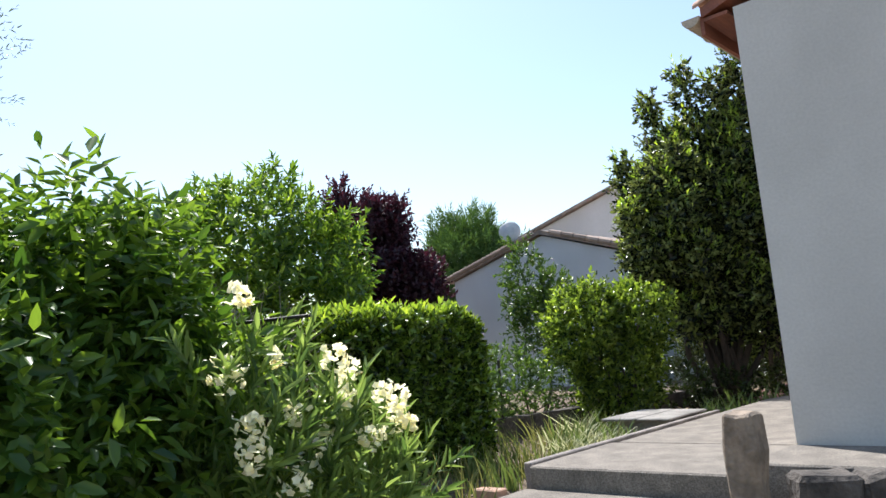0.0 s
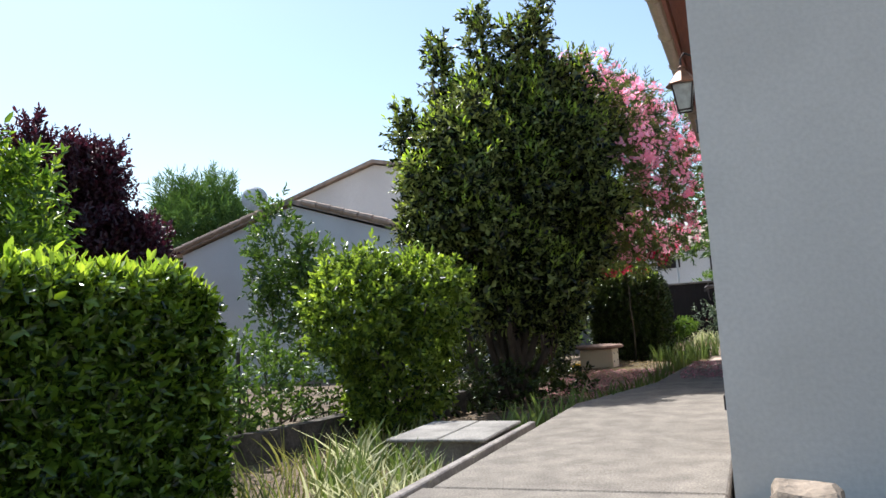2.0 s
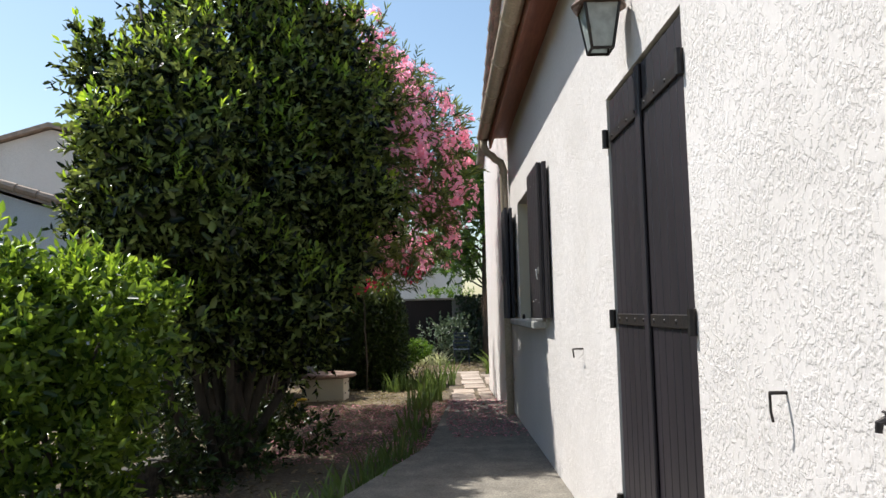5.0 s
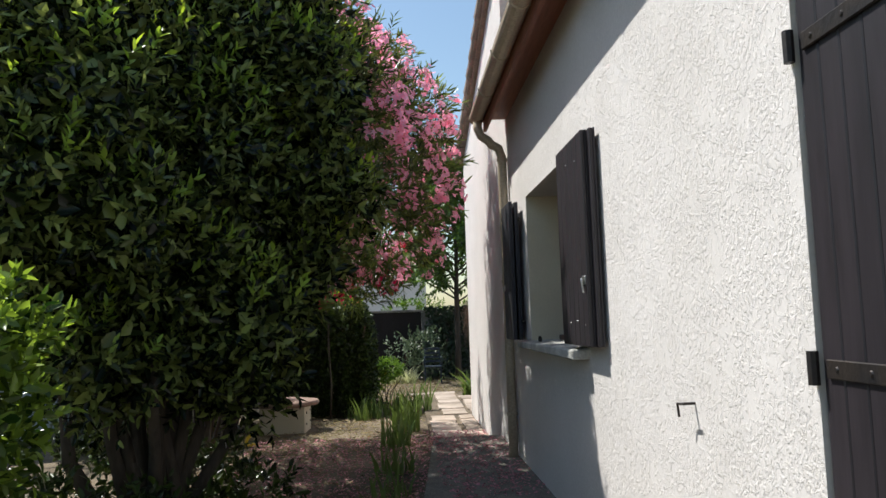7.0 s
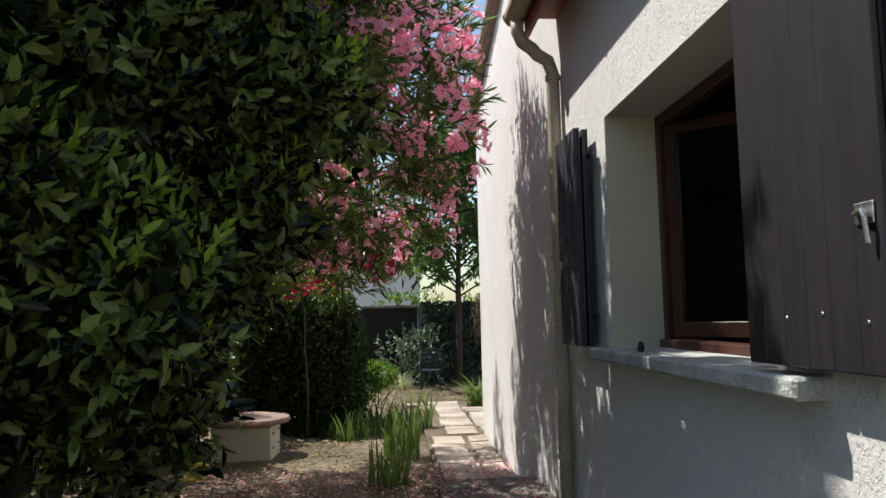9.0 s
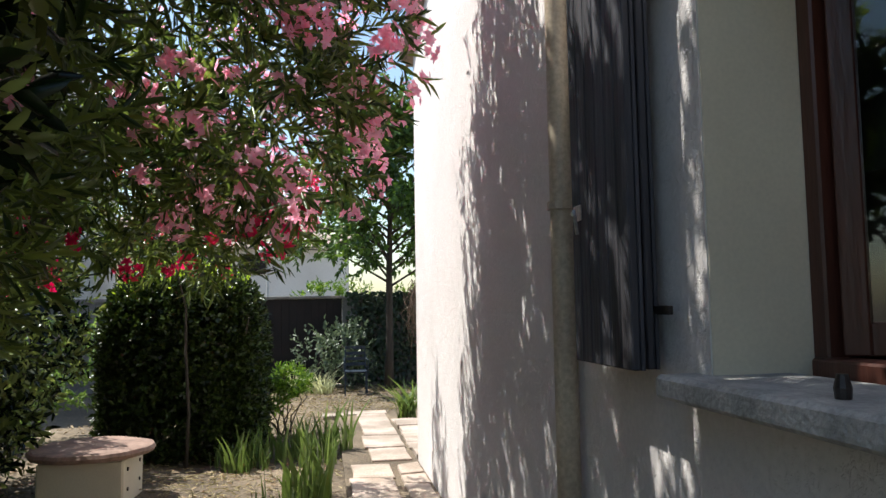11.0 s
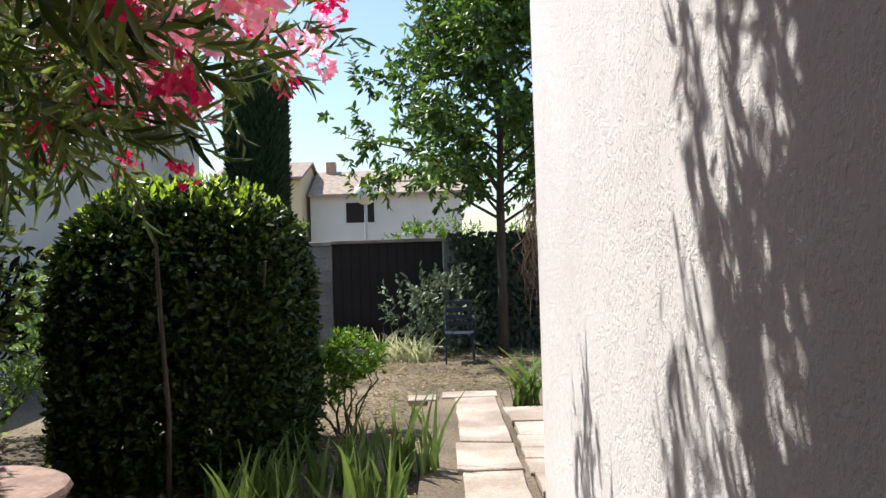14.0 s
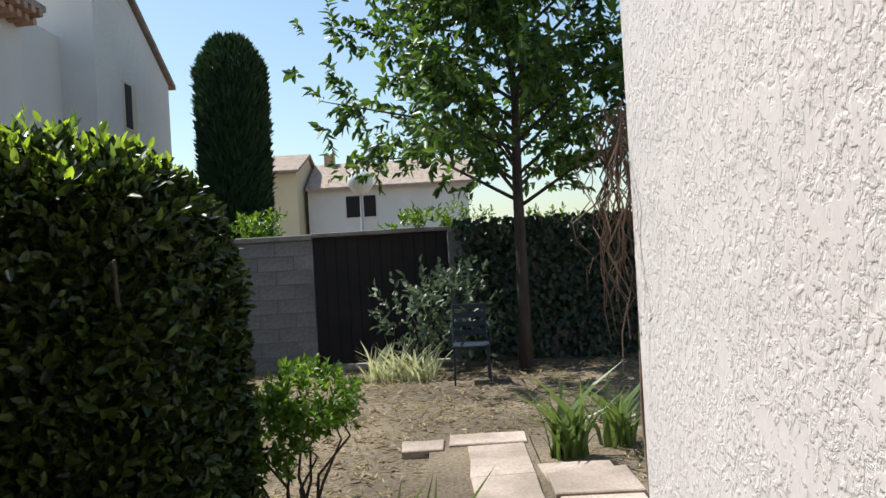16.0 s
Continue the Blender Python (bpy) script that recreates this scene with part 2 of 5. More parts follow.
VARIEG = leafage("variegated_blade", (0.50, 0.51, 0.31), (0.11, 0.17, 0.055), 0.35, 0.4)

# ---- mesh helpers ----


def thing(name, at, label, category, group="", kind=""):
    ob = new(name)
    ob.empty_display_size = 0.1
    ob.location = at
    return tagged(ob, label, category, group, kind)


def under(ob, parent):
    ob.parent = parent
    base = Vector(parent.location)
    if parent.parent:
        base = Vector((0, 0, 0))
        ob.matrix_parent_inverse = Matrix.Identity(4)
    else:
        ob.matrix_parent_inverse = Matrix.Translation(-base)
    return ob


def finish(bm, name, material, smooth=False):
    me = bpy.data.meshes.new(name)
    bm.to_mesh(me)
    bm.free()
    me.materials.append(material)
    if smooth:
        me.polygons.foreach_set("use_smooth", [True] * len(me.polygons))
    return me


def part(name, bm, material, parent=None, label="", smooth=False):
    """Links a bmesh, built in world places, as one mesh under a thing or a part."""
    ob = new(name, finish(bm, name, material, smooth))
    if parent:
        under(ob, parent)
    return tagged(ob, label)


def solid(name, bm, material, label, category, kind="", group="", smooth=False):
    return tagged(new(name, finish(bm, name, material, smooth)), label, category, group, kind)


def box(lo, hi, bevel=0.0, bm=None):
    bm = bm or bmesh.new()
    c = [(a + b) / 2 for a, b in zip(lo, hi)]
    s = [abs(b - a) for a, b in zip(lo, hi)]
    made = bmesh.ops.create_cube(bm, size=1, matrix=Matrix.Translation(c) @ Matrix.Diagonal((*s, 1)))
    if bevel:
        edges = {e for v in made["verts"] for e in v.link_edges}
        bmesh.ops.bevel(bm, geom=list(edges), offset=bevel, segments=1, affect="EDGES")
    return bm


def prism(points, axis, a, b, bm=None):
    """A flat outline pushed from a to b along an axis (0 x, 1 y, 2 z); points give the other two axes."""
    bm = bm or bmesh.new()
    rings = []
    for v in (a, b):
        ring = []
        for p in points:
            co = list(p)
            co.insert(axis, v)
            ring.append(bm.verts.new(co))
        rings.append(ring)
    n = len(points)
    bm.faces.new(rings[0])
    bm.faces.new(rings[1][::-1])
    for i in range(n):
        bm.faces.new((rings[0][i], rings[1][i], rings[1][(i + 1) % n], rings[0][(i + 1) % n]))
    bmesh.ops.recalc_face_normals(bm, faces=bm.faces)
    return bm


def tube(pts, radii, sides=8, bm=None):
    bm = bm or bmesh.new()
    pts = [Vector(p) for p in pts]
    if not isinstance(radii, (list, tuple)):
        radii = [radii] * len(pts)
    last = None
    for i, p in enumerate(pts):
        d = (pts[min(i + 1, len(pts) - 1)] - pts[max(i - 1, 0)]).normalized()
        a = d.orthogonal().normalized() if last is None else (last - d * last.dot(d)).normalized()
        last = a
        b = d.cross(a)
        ring = [bm.verts.new(p + (a * math.cos(k * math.tau / sides) + b * math.sin(k * math.tau / sides)) * radii[i]) for k in range(sides)]
        if i:
            for k in range(sides):
                bm.faces.new((prev[k], prev[(k + 1) % sides], ring[(k + 1) % sides], ring[k]))
        else:
            bm.faces.new(ring[::-1])
        prev = ring
    bm.faces.new(prev)
    return bm


def lathe(profile, at, sides=24, bm=None):
    """A turned shape from (radius, z) pairs round an upright axis."""
    bm = bm or bmesh.new()
    rings = [[bm.verts.new((at[0] + r * math.cos(k * math.tau / sides), at[1] + r * math.sin(k * math.tau / sides), at[2] + z)) for k in range(sides)] for r, z in profile]
    for a, b in zip(rings, rings[1:]):
        for k in range(sides):
            bm.faces.new((a[k], a[(k + 1) % sides], b[(k + 1) % sides], b[k]))
    bm.faces.new(rings[0][::-1])
    bm.faces.new(rings[-1])
    return bm


def roughen(bm, amount, scale=6.0, seed=0.0):
    for v in bm.verts:
        v.co += Vector(noise.noise_vector(v.co * scale + Vector((seed, seed, seed)))) * amount
    return bm


# ---- foliage helpers ----


def unit(v):
    return v / np.maximum(np.linalg.norm(v, axis=-1, keepdims=True), 1e-9)


def leaf_mesh(name, pos, way, up, length, width, material, bend=0.15):
    """Many leaves in one mesh: lens-shaped, folded along the rib, bent at the tip."""
    n = len(pos)
    length = np.broadcast_to(np.asarray(length, float), (n,))[:, None]
    width = np.broadcast_to(np.asarray(width, float), (n,))[:, None]
    way = unit(way)
    side = unit(np.cross(way, up))
    nor = np.cross(side, way)
    sag = -nor * bend * length
    v = np.empty((n, 6, 3))
    v[:, 0] = pos
    v[:, 1] = pos + way * length * 0.32 + side * width * 0.5 + nor * width * 0.22
    v[:, 2] = pos + way * length * 0.70 + side * width * 0.40 + nor * width * 0.12 + sag * 0.5
    v[:, 3] = pos + way * length + sag
    v[:, 4] = pos + way * length * 0.70 - side * width * 0.40 + nor * width * 0.12 + sag * 0.5
    v[:, 5] = pos + way * length * 0.32 - side * width * 0.5 + nor * width * 0.22
    loops = (np.arange(n)[:, None] * 6 + np.array([0, 1, 2, 3, 0, 3, 4, 5])[None]).ravel().astype(np.int32)
    me = bpy.data.meshes.new(name)
    me.vertices.add(n * 6)
    me.vertices.foreach_set("co", v.astype(np.float32).ravel())
    me.loops.add(n * 8)
    me.loops.foreach_set("vertex_index", loops)
    me.polygons.add(n * 2)
    me.polygons.foreach_set("loop_start", np.arange(0, n * 8, 4, dtype=np.int32))
    me.update(calc_edges=True)
    me.validate()
    me.materials.append(material)
    return me


def on_blobs(rng, blobs, n, inner=0.55):
    """Points in the outer shells of several lobes, with the way out of each; points deep inside another lobe are left out."""
    b = np.array(blobs, float)
    area = (b[:, 3] * b[:, 4] + b[:, 4] * b[:, 5] + b[:, 3] * b[:, 5])
    pick = rng.choice(len(b), n, p=area / area.sum())
    d = unit(rng.normal(size=(n, 3)))
    r = inner + (1 - inner) * rng.random(n) ** 0.6
    lump = 1 + 0.16 * np.sin(d[:, 0] * 5 + pick) * np.cos(d[:, 1] * 6 + 2 * pick) + 0.10 * np.sin(d[:, 2] * 9 + pick * 3)
    p = b[pick, :3] + d * b[pick, 3:] * (r * lump)[:, None]
    keep = np.ones(n, bool)
    for k in range(len(b)):
        q = ((p - b[k, :3]) / b[k, 3:])
        keep &= (np.linalg.norm(q, axis=1) > inner * 0.85) | (pick == k)
    return p[keep], unit(d / b[pick, 3:])[keep]


def shoots(rng, p, out, count, reach, size, spread=1.0, lift=0.35, wild=0.45, droop=0.0, jitter=0.25):
    """Leaves round short shoots that start at p and run outwards. Returns place, way, up, length."""
    n = len(p)
    axis = unit(out * 0.7 + np.array([0, 0, lift]) + rng.normal(size=(n, 3)) * wild)
    s = (np.arange(count)[None, :] + rng.random((n, count))) / count
    L = reach * (0.6 + 0.8 * rng.random((n, 1)))
    pos = p[:, None] + axis[:, None] * (s * L)[..., None]
    a = unit(np.cross(axis, rng.normal(size=(n, 3))))
    b = np.cross(axis, a)
    ang = np.arange(count)[None] * 2.4 + rng.random((n, 1)) * 6.28 + rng.normal(size=(n, count)) * 0.3
    radial = a[:, None] * np.cos(ang)[..., None] + b[:, None] * np.sin(ang)[..., None]
    open_ = spread * (1.15 - 0.75 * s)[..., None]
    way = axis[:, None] + radial * open_ + np.array([0, 0, -droop]) + rng.normal(size=pos.shape) * jitter
    up = axis[:, None] + rng.normal(size=pos.shape) * 0.3
    length = size * (0.65 + 0.6 * rng.random((n, count)))
    return pos.reshape(-1, 3), way.reshape(-1, 3), up.reshape(-1, 3), length.ravel()


def leaves_part(name, data, slim, material, parent, bend=0.15, label=""):
    pos, way, up, length = data
    ob = new(name, leaf_mesh(name, pos, way, up, length, length * slim, material, bend))
    if parent:
        under(ob, parent)
    return tagged(ob, label)


def blossoms(rng, centres, per, radius, petal, out=None):
    """Flower heads: blossoms of five petals gathered round each centre."""
    n = len(centres)
    c = np.repeat(centres, per, axis=0) + unit(rng.normal(size=(n * per, 3))) * radius * rng.random((n * per, 1)) ** 0.5
    face = unit(c - np.repeat(centres, per, axis=0) + rng.normal(size=(n * per, 3)) * radius * 0.6 + np.array([0, 0, radius * 0.5]))
    if out is not None:
        face = unit(face + np.repeat(out, per, axis=0) * 0.6)
    a = unit(np.cross(face, rng.normal(size=(n * per, 3))))
    b = np.cross(face, a)
    ang = (np.arange(5) * math.tau / 5)[None]
    rad = a[:, None] * np.cos(ang)[..., None] + b[:, None] * np.sin(ang)[..., None]
    way = rad + face[:, None] * 0.35
    up = np.repeat(face[:, None], 5, 1)
    pos = np.repeat(c[:, None], 5, 1)
    m = n * per * 5
    return pos.reshape(-1, 3), way.reshape(-1, 3), up.reshape(-1, 3), petal * (0.8 + 0.4 * rng.random(m))


def stems_part(rng, parent, base, tops, radius, material, name="stem", wobble=0.12, label=""):
    """Each stem is its own part, from near the base to its top."""
    for top in tops:
        b = Vector(base) + Vector((rng.normal() * 0.08, rng.normal() * 0.08, 0))
        t = Vector(top)
        mid = [b.lerp(t, k) + Vector((rng.normal(), rng.normal(), 0)) * wobble * k * (1 - k) * 3 for k in (0.33, 0.66)]
        part(name, tube([b - Vector((0, 0, 0.06)), *mid, t], [radius, radius * 0.8, radius * 0.55, radius * 0.2], 6), material, parent, label, smooth=True)


def shrub(name, label, base, blobs, material, seed, n, count, reach, size, slim, stem_r=0.03, stems=5, category="shrub", group="", **kw):
    rng = np.random.default_rng(seed)
    bend = kw.pop("bend", 0.15)
    inner = kw.pop("inner", 0.55)
    fill = kw.pop("fill", n >= 2000)
    tips = kw.pop("tips", 0.0)
    far = kw.pop("far", 99)
    ob = thing(name, base, label, category, group)
    p, out = on_blobs(rng, blobs, n, inner)
    keep = p[:, 2] > base[2] + 0.03
    leaves_part("crown", shoots(rng, p[keep], out[keep], count, reach, size, **kw), slim, material, ob, bend)
    # Brighter leaves on upward faces put the sun's light into colour.
    if tips:
        k = (out[:, 2] > 0.1) & keep & (rng.random(len(p)) < tips)
        leaves_part("sunlit_growth", shoots(rng, p[k] + out[k] * 0.04, out[k], 6, reach, size * 0.9, spread=0.7, lift=0.8, wild=0.3), slim * 0.9, TIP, ob, label="young shoots on top, coloured bright as if sunlit")
    b = np.array(blobs, float)
    if fill:
        q, qo = on_blobs(rng, [(*v[:3], *(0.78 * r for r in v[3:])) for v in blobs], n * 3 // 4, 0.8)
        q, qo = q[q[:, 2] > base[2]], qo[q[:, 2] > base[2]]
        leaves_part("inner_foliage", (q, rng.normal(size=q.shape), qo + rng.normal(size=q.shape) * 0.4, np.full(len(q), size * 1.45)), min(0.6, slim * 1.6), material, ob)
    b = b[np.hypot(b[:, 0] - base[0], b[:, 1] - base[1]) < far]
    tops = [b[rng.integers(len(b)), :3] + rng.normal(size=3) * b[:, 3:].mean(0) * 0.3 for _ in range(stems)]
    tops = [(x, y, max(z, base[2] + 0.3)) for x, y, z in tops]
    stems_part(rng, ob, base, tops, stem_r, BARK)
    return ob, rng


def blades(rng, n, centre, spread, height, width, lean=0.35, segs=4):
    """Sword-shaped leaves that rise from the ground and arch over."""
    bm = bmesh.new()
    for _ in range(n):
        a = rng.random() * math.tau
        r = spread * math.sqrt(rng.random())
        x, y = centre[0] + r * math.cos(a), centre[1] + r * math.sin(a)
        h = height * (0.55 + 0.6 * rng.random())
        b = a + rng.normal() * 0.7
        l = lean * (0.3 + rng.random())
        d = Vector((math.cos(b), math.sin(b), 0))
        s = Vector((-math.sin(b + 0.9), math.cos(b + 0.9), 0))
        w = width * (0.7 + 0.6 * rng.random())
        drop = max(0.0, rng.normal() * 0.12)
        rows = []
        for k in range(segs + 1):
            u = k / segs
            c = Vector((x, y, centre[2] - 0.03)) + Vector((0, 0, h * (u - drop * u * u * 1.5))) + d * (l * h * u * u)
            ww = w * (1 - u) ** 0.6 * (0.6 + 0.4 * min(1, u * 4)) + 0.0008
            rows.append((bm.verts.new(c - s * ww / 2), bm.verts.new(c + s * ww / 2)))
        for p, q in zip(rows, rows[1:]):
            bm.faces.new((p[0], p[1], q[1], q[0]))
    return bm


# ---- the setting ----
WX, Y1, Y2 = -1.95, 5.69, 18.57
CX = -1.905
GZ, PZ = -0.25, -0.18
EAVE = 3.34


def make_ground():
    bm = bmesh.new()
    cuts = [-400, -120, -60, -30, -20] + [-14 + 0.5 * k for k in range(41)] + [10, 20, 60, 120, 400]
    ys = [-400, -120, -40, -15, -8] + [-4 + 0.5 * k for k in range(70)] + [34, 42, 60, 120, 400]
    grid = [[bm.verts.new((x, y, GZ + (0.035 * noise.noise(Vector((x * 0.9, y * 0.9, 0))) if -14 < x < 6 and -4 < y < 31 else 0))) for x in cuts] for y in ys]
    for a, b in zip(grid, grid[1:]):
        for k in range(len(cuts) - 1):
            bm.faces.new((a[k], a[k + 1], b[k + 1], b[k]))
    solid("ground", bm, SOIL, "dry brown garden soil with straw and fallen leaves", "ground", "structure", smooth=True)


make_ground()

# house walls
DY0, DY1, DZ0, DZ1 = 7.06, 8.22, 0.06, 2.25
VY0, VY1, VZ0, VZ1 = 10.95, 12.64, 1.10, 2.36
T = 0.32


def make_house():
    x0, x1 = WX, WX + T
    bm = bmesh.new()
    prism([(CX, Y1), (x0, DY0), (x1, DY0), (x1, Y1)], 2, GZ - 0.3, EAVE, bm)
    for y0, y1, z0, z1 in ((DY0, DY1, GZ - 0.3, DZ0), (DY0, DY1, DZ1, EAVE), (DY1, VY0, GZ - 0.3, EAVE), (VY0, VY1, GZ - 0.3, VZ0), (VY0, VY1, VZ1, EAVE), (VY1, Y2, GZ - 0.3, EAVE)):
        box((x0, y0, z0), (x1, y1, z1), 0, bm)
    prism([(13.7, EAVE), (Y2, EAVE), (Y2, 3.93), (13.7, 5.12)], 0, x0, x1, bm)
    prism([(13.7, EAVE), (13.7 + T, EAVE), (13.7 + T, 5.04), (13.7, 5.12)], 0, x1, 7.0, bm)
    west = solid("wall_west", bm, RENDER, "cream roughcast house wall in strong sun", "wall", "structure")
    # End, jamb and lintel faces take the darker render with shade in it.
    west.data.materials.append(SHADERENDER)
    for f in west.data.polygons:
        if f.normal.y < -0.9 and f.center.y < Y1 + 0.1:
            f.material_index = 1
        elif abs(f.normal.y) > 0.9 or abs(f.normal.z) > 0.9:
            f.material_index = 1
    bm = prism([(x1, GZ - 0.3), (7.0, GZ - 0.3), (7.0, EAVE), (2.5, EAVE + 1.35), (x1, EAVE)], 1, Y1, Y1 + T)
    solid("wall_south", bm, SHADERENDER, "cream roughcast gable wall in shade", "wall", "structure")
    solid("wall_north", box((x1, Y2 - T, GZ - 0.3), (7.0, Y2, 3.925)), RENDER, "cream roughcast end wall of the house", "wall", "structure")
    bm = prism([(Y1, GZ - 0.3), (Y2, GZ - 0.3), (Y2, 3.93), (13.7, 5.12), (13.7, EAVE), (Y1, EAVE)], 0, 7.0, 7.0 + T)
    solid("wall_east", bm, RENDER, "cream roughcast rear wall of the house", "wall", "structure")
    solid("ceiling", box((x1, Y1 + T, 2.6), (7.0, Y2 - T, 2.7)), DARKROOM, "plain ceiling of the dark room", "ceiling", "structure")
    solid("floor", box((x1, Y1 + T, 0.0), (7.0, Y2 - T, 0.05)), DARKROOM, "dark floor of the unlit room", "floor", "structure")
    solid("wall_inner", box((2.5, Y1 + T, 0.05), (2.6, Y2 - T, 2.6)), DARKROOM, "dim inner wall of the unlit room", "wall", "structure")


make_house()

# roof with its eave, gutter and tiles
SLOPE = 0.30
EX = WX - 0.20


def make_roof():
    roof = thing("roof", (EX, Y1, EAVE), "low-pitched roof of weathered terracotta canal tiles", "roof", kind="structure")
    bm = prism([(EX, EAVE), (2.5, EAVE + SLOPE * (2.5 - EX)), (7.4, EAVE), (7.4, EAVE + 0.08), (2.5, EAVE + SLOPE * (2.5 - EX) + 0.08), (EX, EAVE + 0.08)], 1, Y1 - 0.02, 13.70)
    part("roof_deck", bm, SOFFIT, roof)
    bm = prism([(13.62, 5.15), (18.75, 3.895), (18.75, 3.985), (13.62, 5.24)], 0, WX - 0.06, 7.4)
    part("wing_roof", bm, OLDTILE, roof)
    part("fascia", box((EX - 0.02, Y1, EAVE - 0.14), (EX + 0.01, 13.68, EAVE + 0.02)), SOFFIT, roof, "red-brown fascia board")
    part("soffit", box((EX + 0.01, Y1 + 0.002, EAVE - 0.03), (WX, 13.62, EAVE - 0.003)), SOFFIT, roof, "red-brown boarded soffit")
    # cover tiles, alternating with channels
    bm = bmesh.new()
    n = 10
    for a, b in (((0, 0.105), (0.45, 0.085)),):
        rings = []
        for x, r in (a, b):
            z = x * SLOPE
            rings.append([bm.verts.new((x, r * math.cos(math.pi * k / n), z + 0.75 * r * math.sin(math.pi * k / n))) for k in range(n + 1)] + [bm.verts.new((x, 0.85 * r * math.cos(math.pi * k / n), z + 0.62 * r * math.sin(math.pi * k / n))) for k in range(n, -1, -1)])
        m = len(rings[0])
        for k in range(m):
            bm.faces.new((rings[0][k], rings[0][(k + 1) % m], rings[1][(k + 1) % m], rings[1][k]))
        bm.faces.new(rings[0][::-1])
    me = finish(bm, "roof_tile", TILE)
    y = Y1 + 0.06
    while y < 13.65:
        for row in range(3):
            t = new("roof_tile", me)
            t.location = (EX - 0.05 + row * 0.38, y, EAVE + 0.085 + row * 0.38 * SLOPE + 0.006 * row)
            under(t, roof)
        y += 0.23
    # verge tiles along the wing's gable
    verge = finish(tube([(0, 0, 0), (0, 0.42, 0)], [0.085, 0.07], 10), "verge_tile", OLDTILE)
    for k in range(12):
        t = new("verge_tile", verge)
        t.location = (WX - 0.05, 18.75 - k * 0.42, 4.0 + k * 0.42 * 0.2446)
        t.rotation_euler = (math.atan(0.2446), 0, math.pi)
        under(t, roof)
    g = thing("gutter", (EX - 0.09, 9, EAVE), "sand-coloured half-round eave gutter with a downpipe bend", "gutter", kind="structure")
    bm = bmesh.new()
    rr = []
    for yy in (Y1 - 0.03, 13.72):
        rr.append([bm.verts.new((EX - 0.085 + 0.075 * math.cos(a), yy, EAVE + 0.02 - 0.075 * math.sin(a))) for a in np.linspace(0, math.pi, 9)] + [bm.verts.new((EX - 0.085 + 0.068 * math.cos(a), yy, EAVE + 0.02 - 0.068 * math.sin(a))) for a in np.linspace(math.pi, 0, 9)])
    m = len(rr[0])
    for k in range(m):
        bm.faces.new((rr[0][k], rr[0][(k + 1) % m], rr[1][(k + 1) % m], rr[1][k]))
    for r in (rr[0][:9], rr[1][:9]):
        bm.faces.new(r)
    part("trough", bm, GUTTER, g)
    for k in range(9):
        yy = Y1 + 0.4 + k * 0.95
        part("bracket", tube([(EX - 0.085 + 0.079 * math.cos(a), yy, EAVE + 0.02 - 0.079 * math.sin(a)) for a in np.linspace(-0.2, math.pi, 9)], 0.008, 6), GUTTER, g)
    gx, px, py = EX - 0.085, WX - 0.055, 13.60
    part("downpipe", tube([(gx, py, EAVE - 0.04), (gx, py, EAVE - 0.13), (gx + 0.03, py, EAVE - 0.20), (gx + 0.10, py, EAVE - 0.25), (px - 0.10, py, EAVE - 0.29), (px - 0.03, py, EAVE - 0.33), (px, py, EAVE - 0.42), (px, py, 2.2), (px, py, 1.0), (px, py, GZ)], 0.045, 12), GUTTER, g, smooth=True)
    for z in (EAVE - 0.45, 1.68, 0.4):
        part("pipe_clamp", tube([(px, py, z - 0.015), (px, py, z + 0.015)], 0.054, 12), GUTTER, g)


make_roof()

# terrace, walkway, step
solid("terrace", roughen(box((-3.56, 4.72, GZ - 0.1), (WX, 5.96, 0.0), 0.012), 0.006, 3), CONCRETE, "worn grey concrete terrace slab", "terrace", "structure")
solid("terrace_slab", box((-3.50, 5.97, GZ - 0.1), (WX, 9.70, 0.002), 0.01), CONCRETE, "worn grey concrete terrace slab along the house", "terrace", "structure")
solid("side_slab", roughen(box((WX + 0.004, 4.85, GZ - 0.1), (4.0, Y1, 0.05), 0.012), 0.012, 4), CONCRETE, "rough concrete strip before the gable wall", "terrace", "structure")
solid("walkway", prism([(-3.5, 9.705), (WX, 9.705), (WX, 14.95), (-2.72, 14.95), (-2.95, 11.6)], 2, GZ - 0.1, -0.004), CONCRETE, "narrow grey concrete walkway against the wall", "walkway", "structure")
solid("kerb", roughen(box((-3.63, 4.76, GZ), (-3.565, 8.35, 0.016), 0.008), 0.01, 5), KERB, "narrow cement edging of the terrace", "kerb", "structure")
solid("lower_step", roughen(box((-3.6, 3.8, GZ - 0.1), (-1.35, 4.71, -0.165), 0.015), 0.012, 3), CONCRETE, "cracked concrete step below the terrace", "step", "structure")


def make_cover():
    ob = thing("drain_cover", (-3.98, 7.72, 0.0), "square concrete drain cover slab beside the terrace", "drain cover")
    part("frame", roughen(box((-4.32, 7.36, GZ), (-3.70, 8.08, 0.02), 0.01), 0.008, 5), KERB, ob)
    part("lid", roughen(box((-4.44, 7.26, 0.022), (-4.015, 8.18, 0.05), 0.008), 0.005, 4), LID, ob, "pale concrete lid")
    part("lid", roughen(box((-4.005, 7.26, 0.022), (-3.64, 8.18, 0.048), 0.008), 0.005, 4), LID, ob, "pale concrete lid")


make_cover()


def make_post():
    bm = box((-1.76, 4.10, GZ - 0.1), (-1.58, 4.26, 0.44), 0.015)
    bmesh.ops.subdivide_edges(bm, edges=bm.edges[:], cuts=3, use_grid_fill=True)
    roughen(bm, 0.03, 7, 3)
    solid("stone_post", bm, STONE, "upright rough brown stone at the terrace step", "stone post")


make_post()


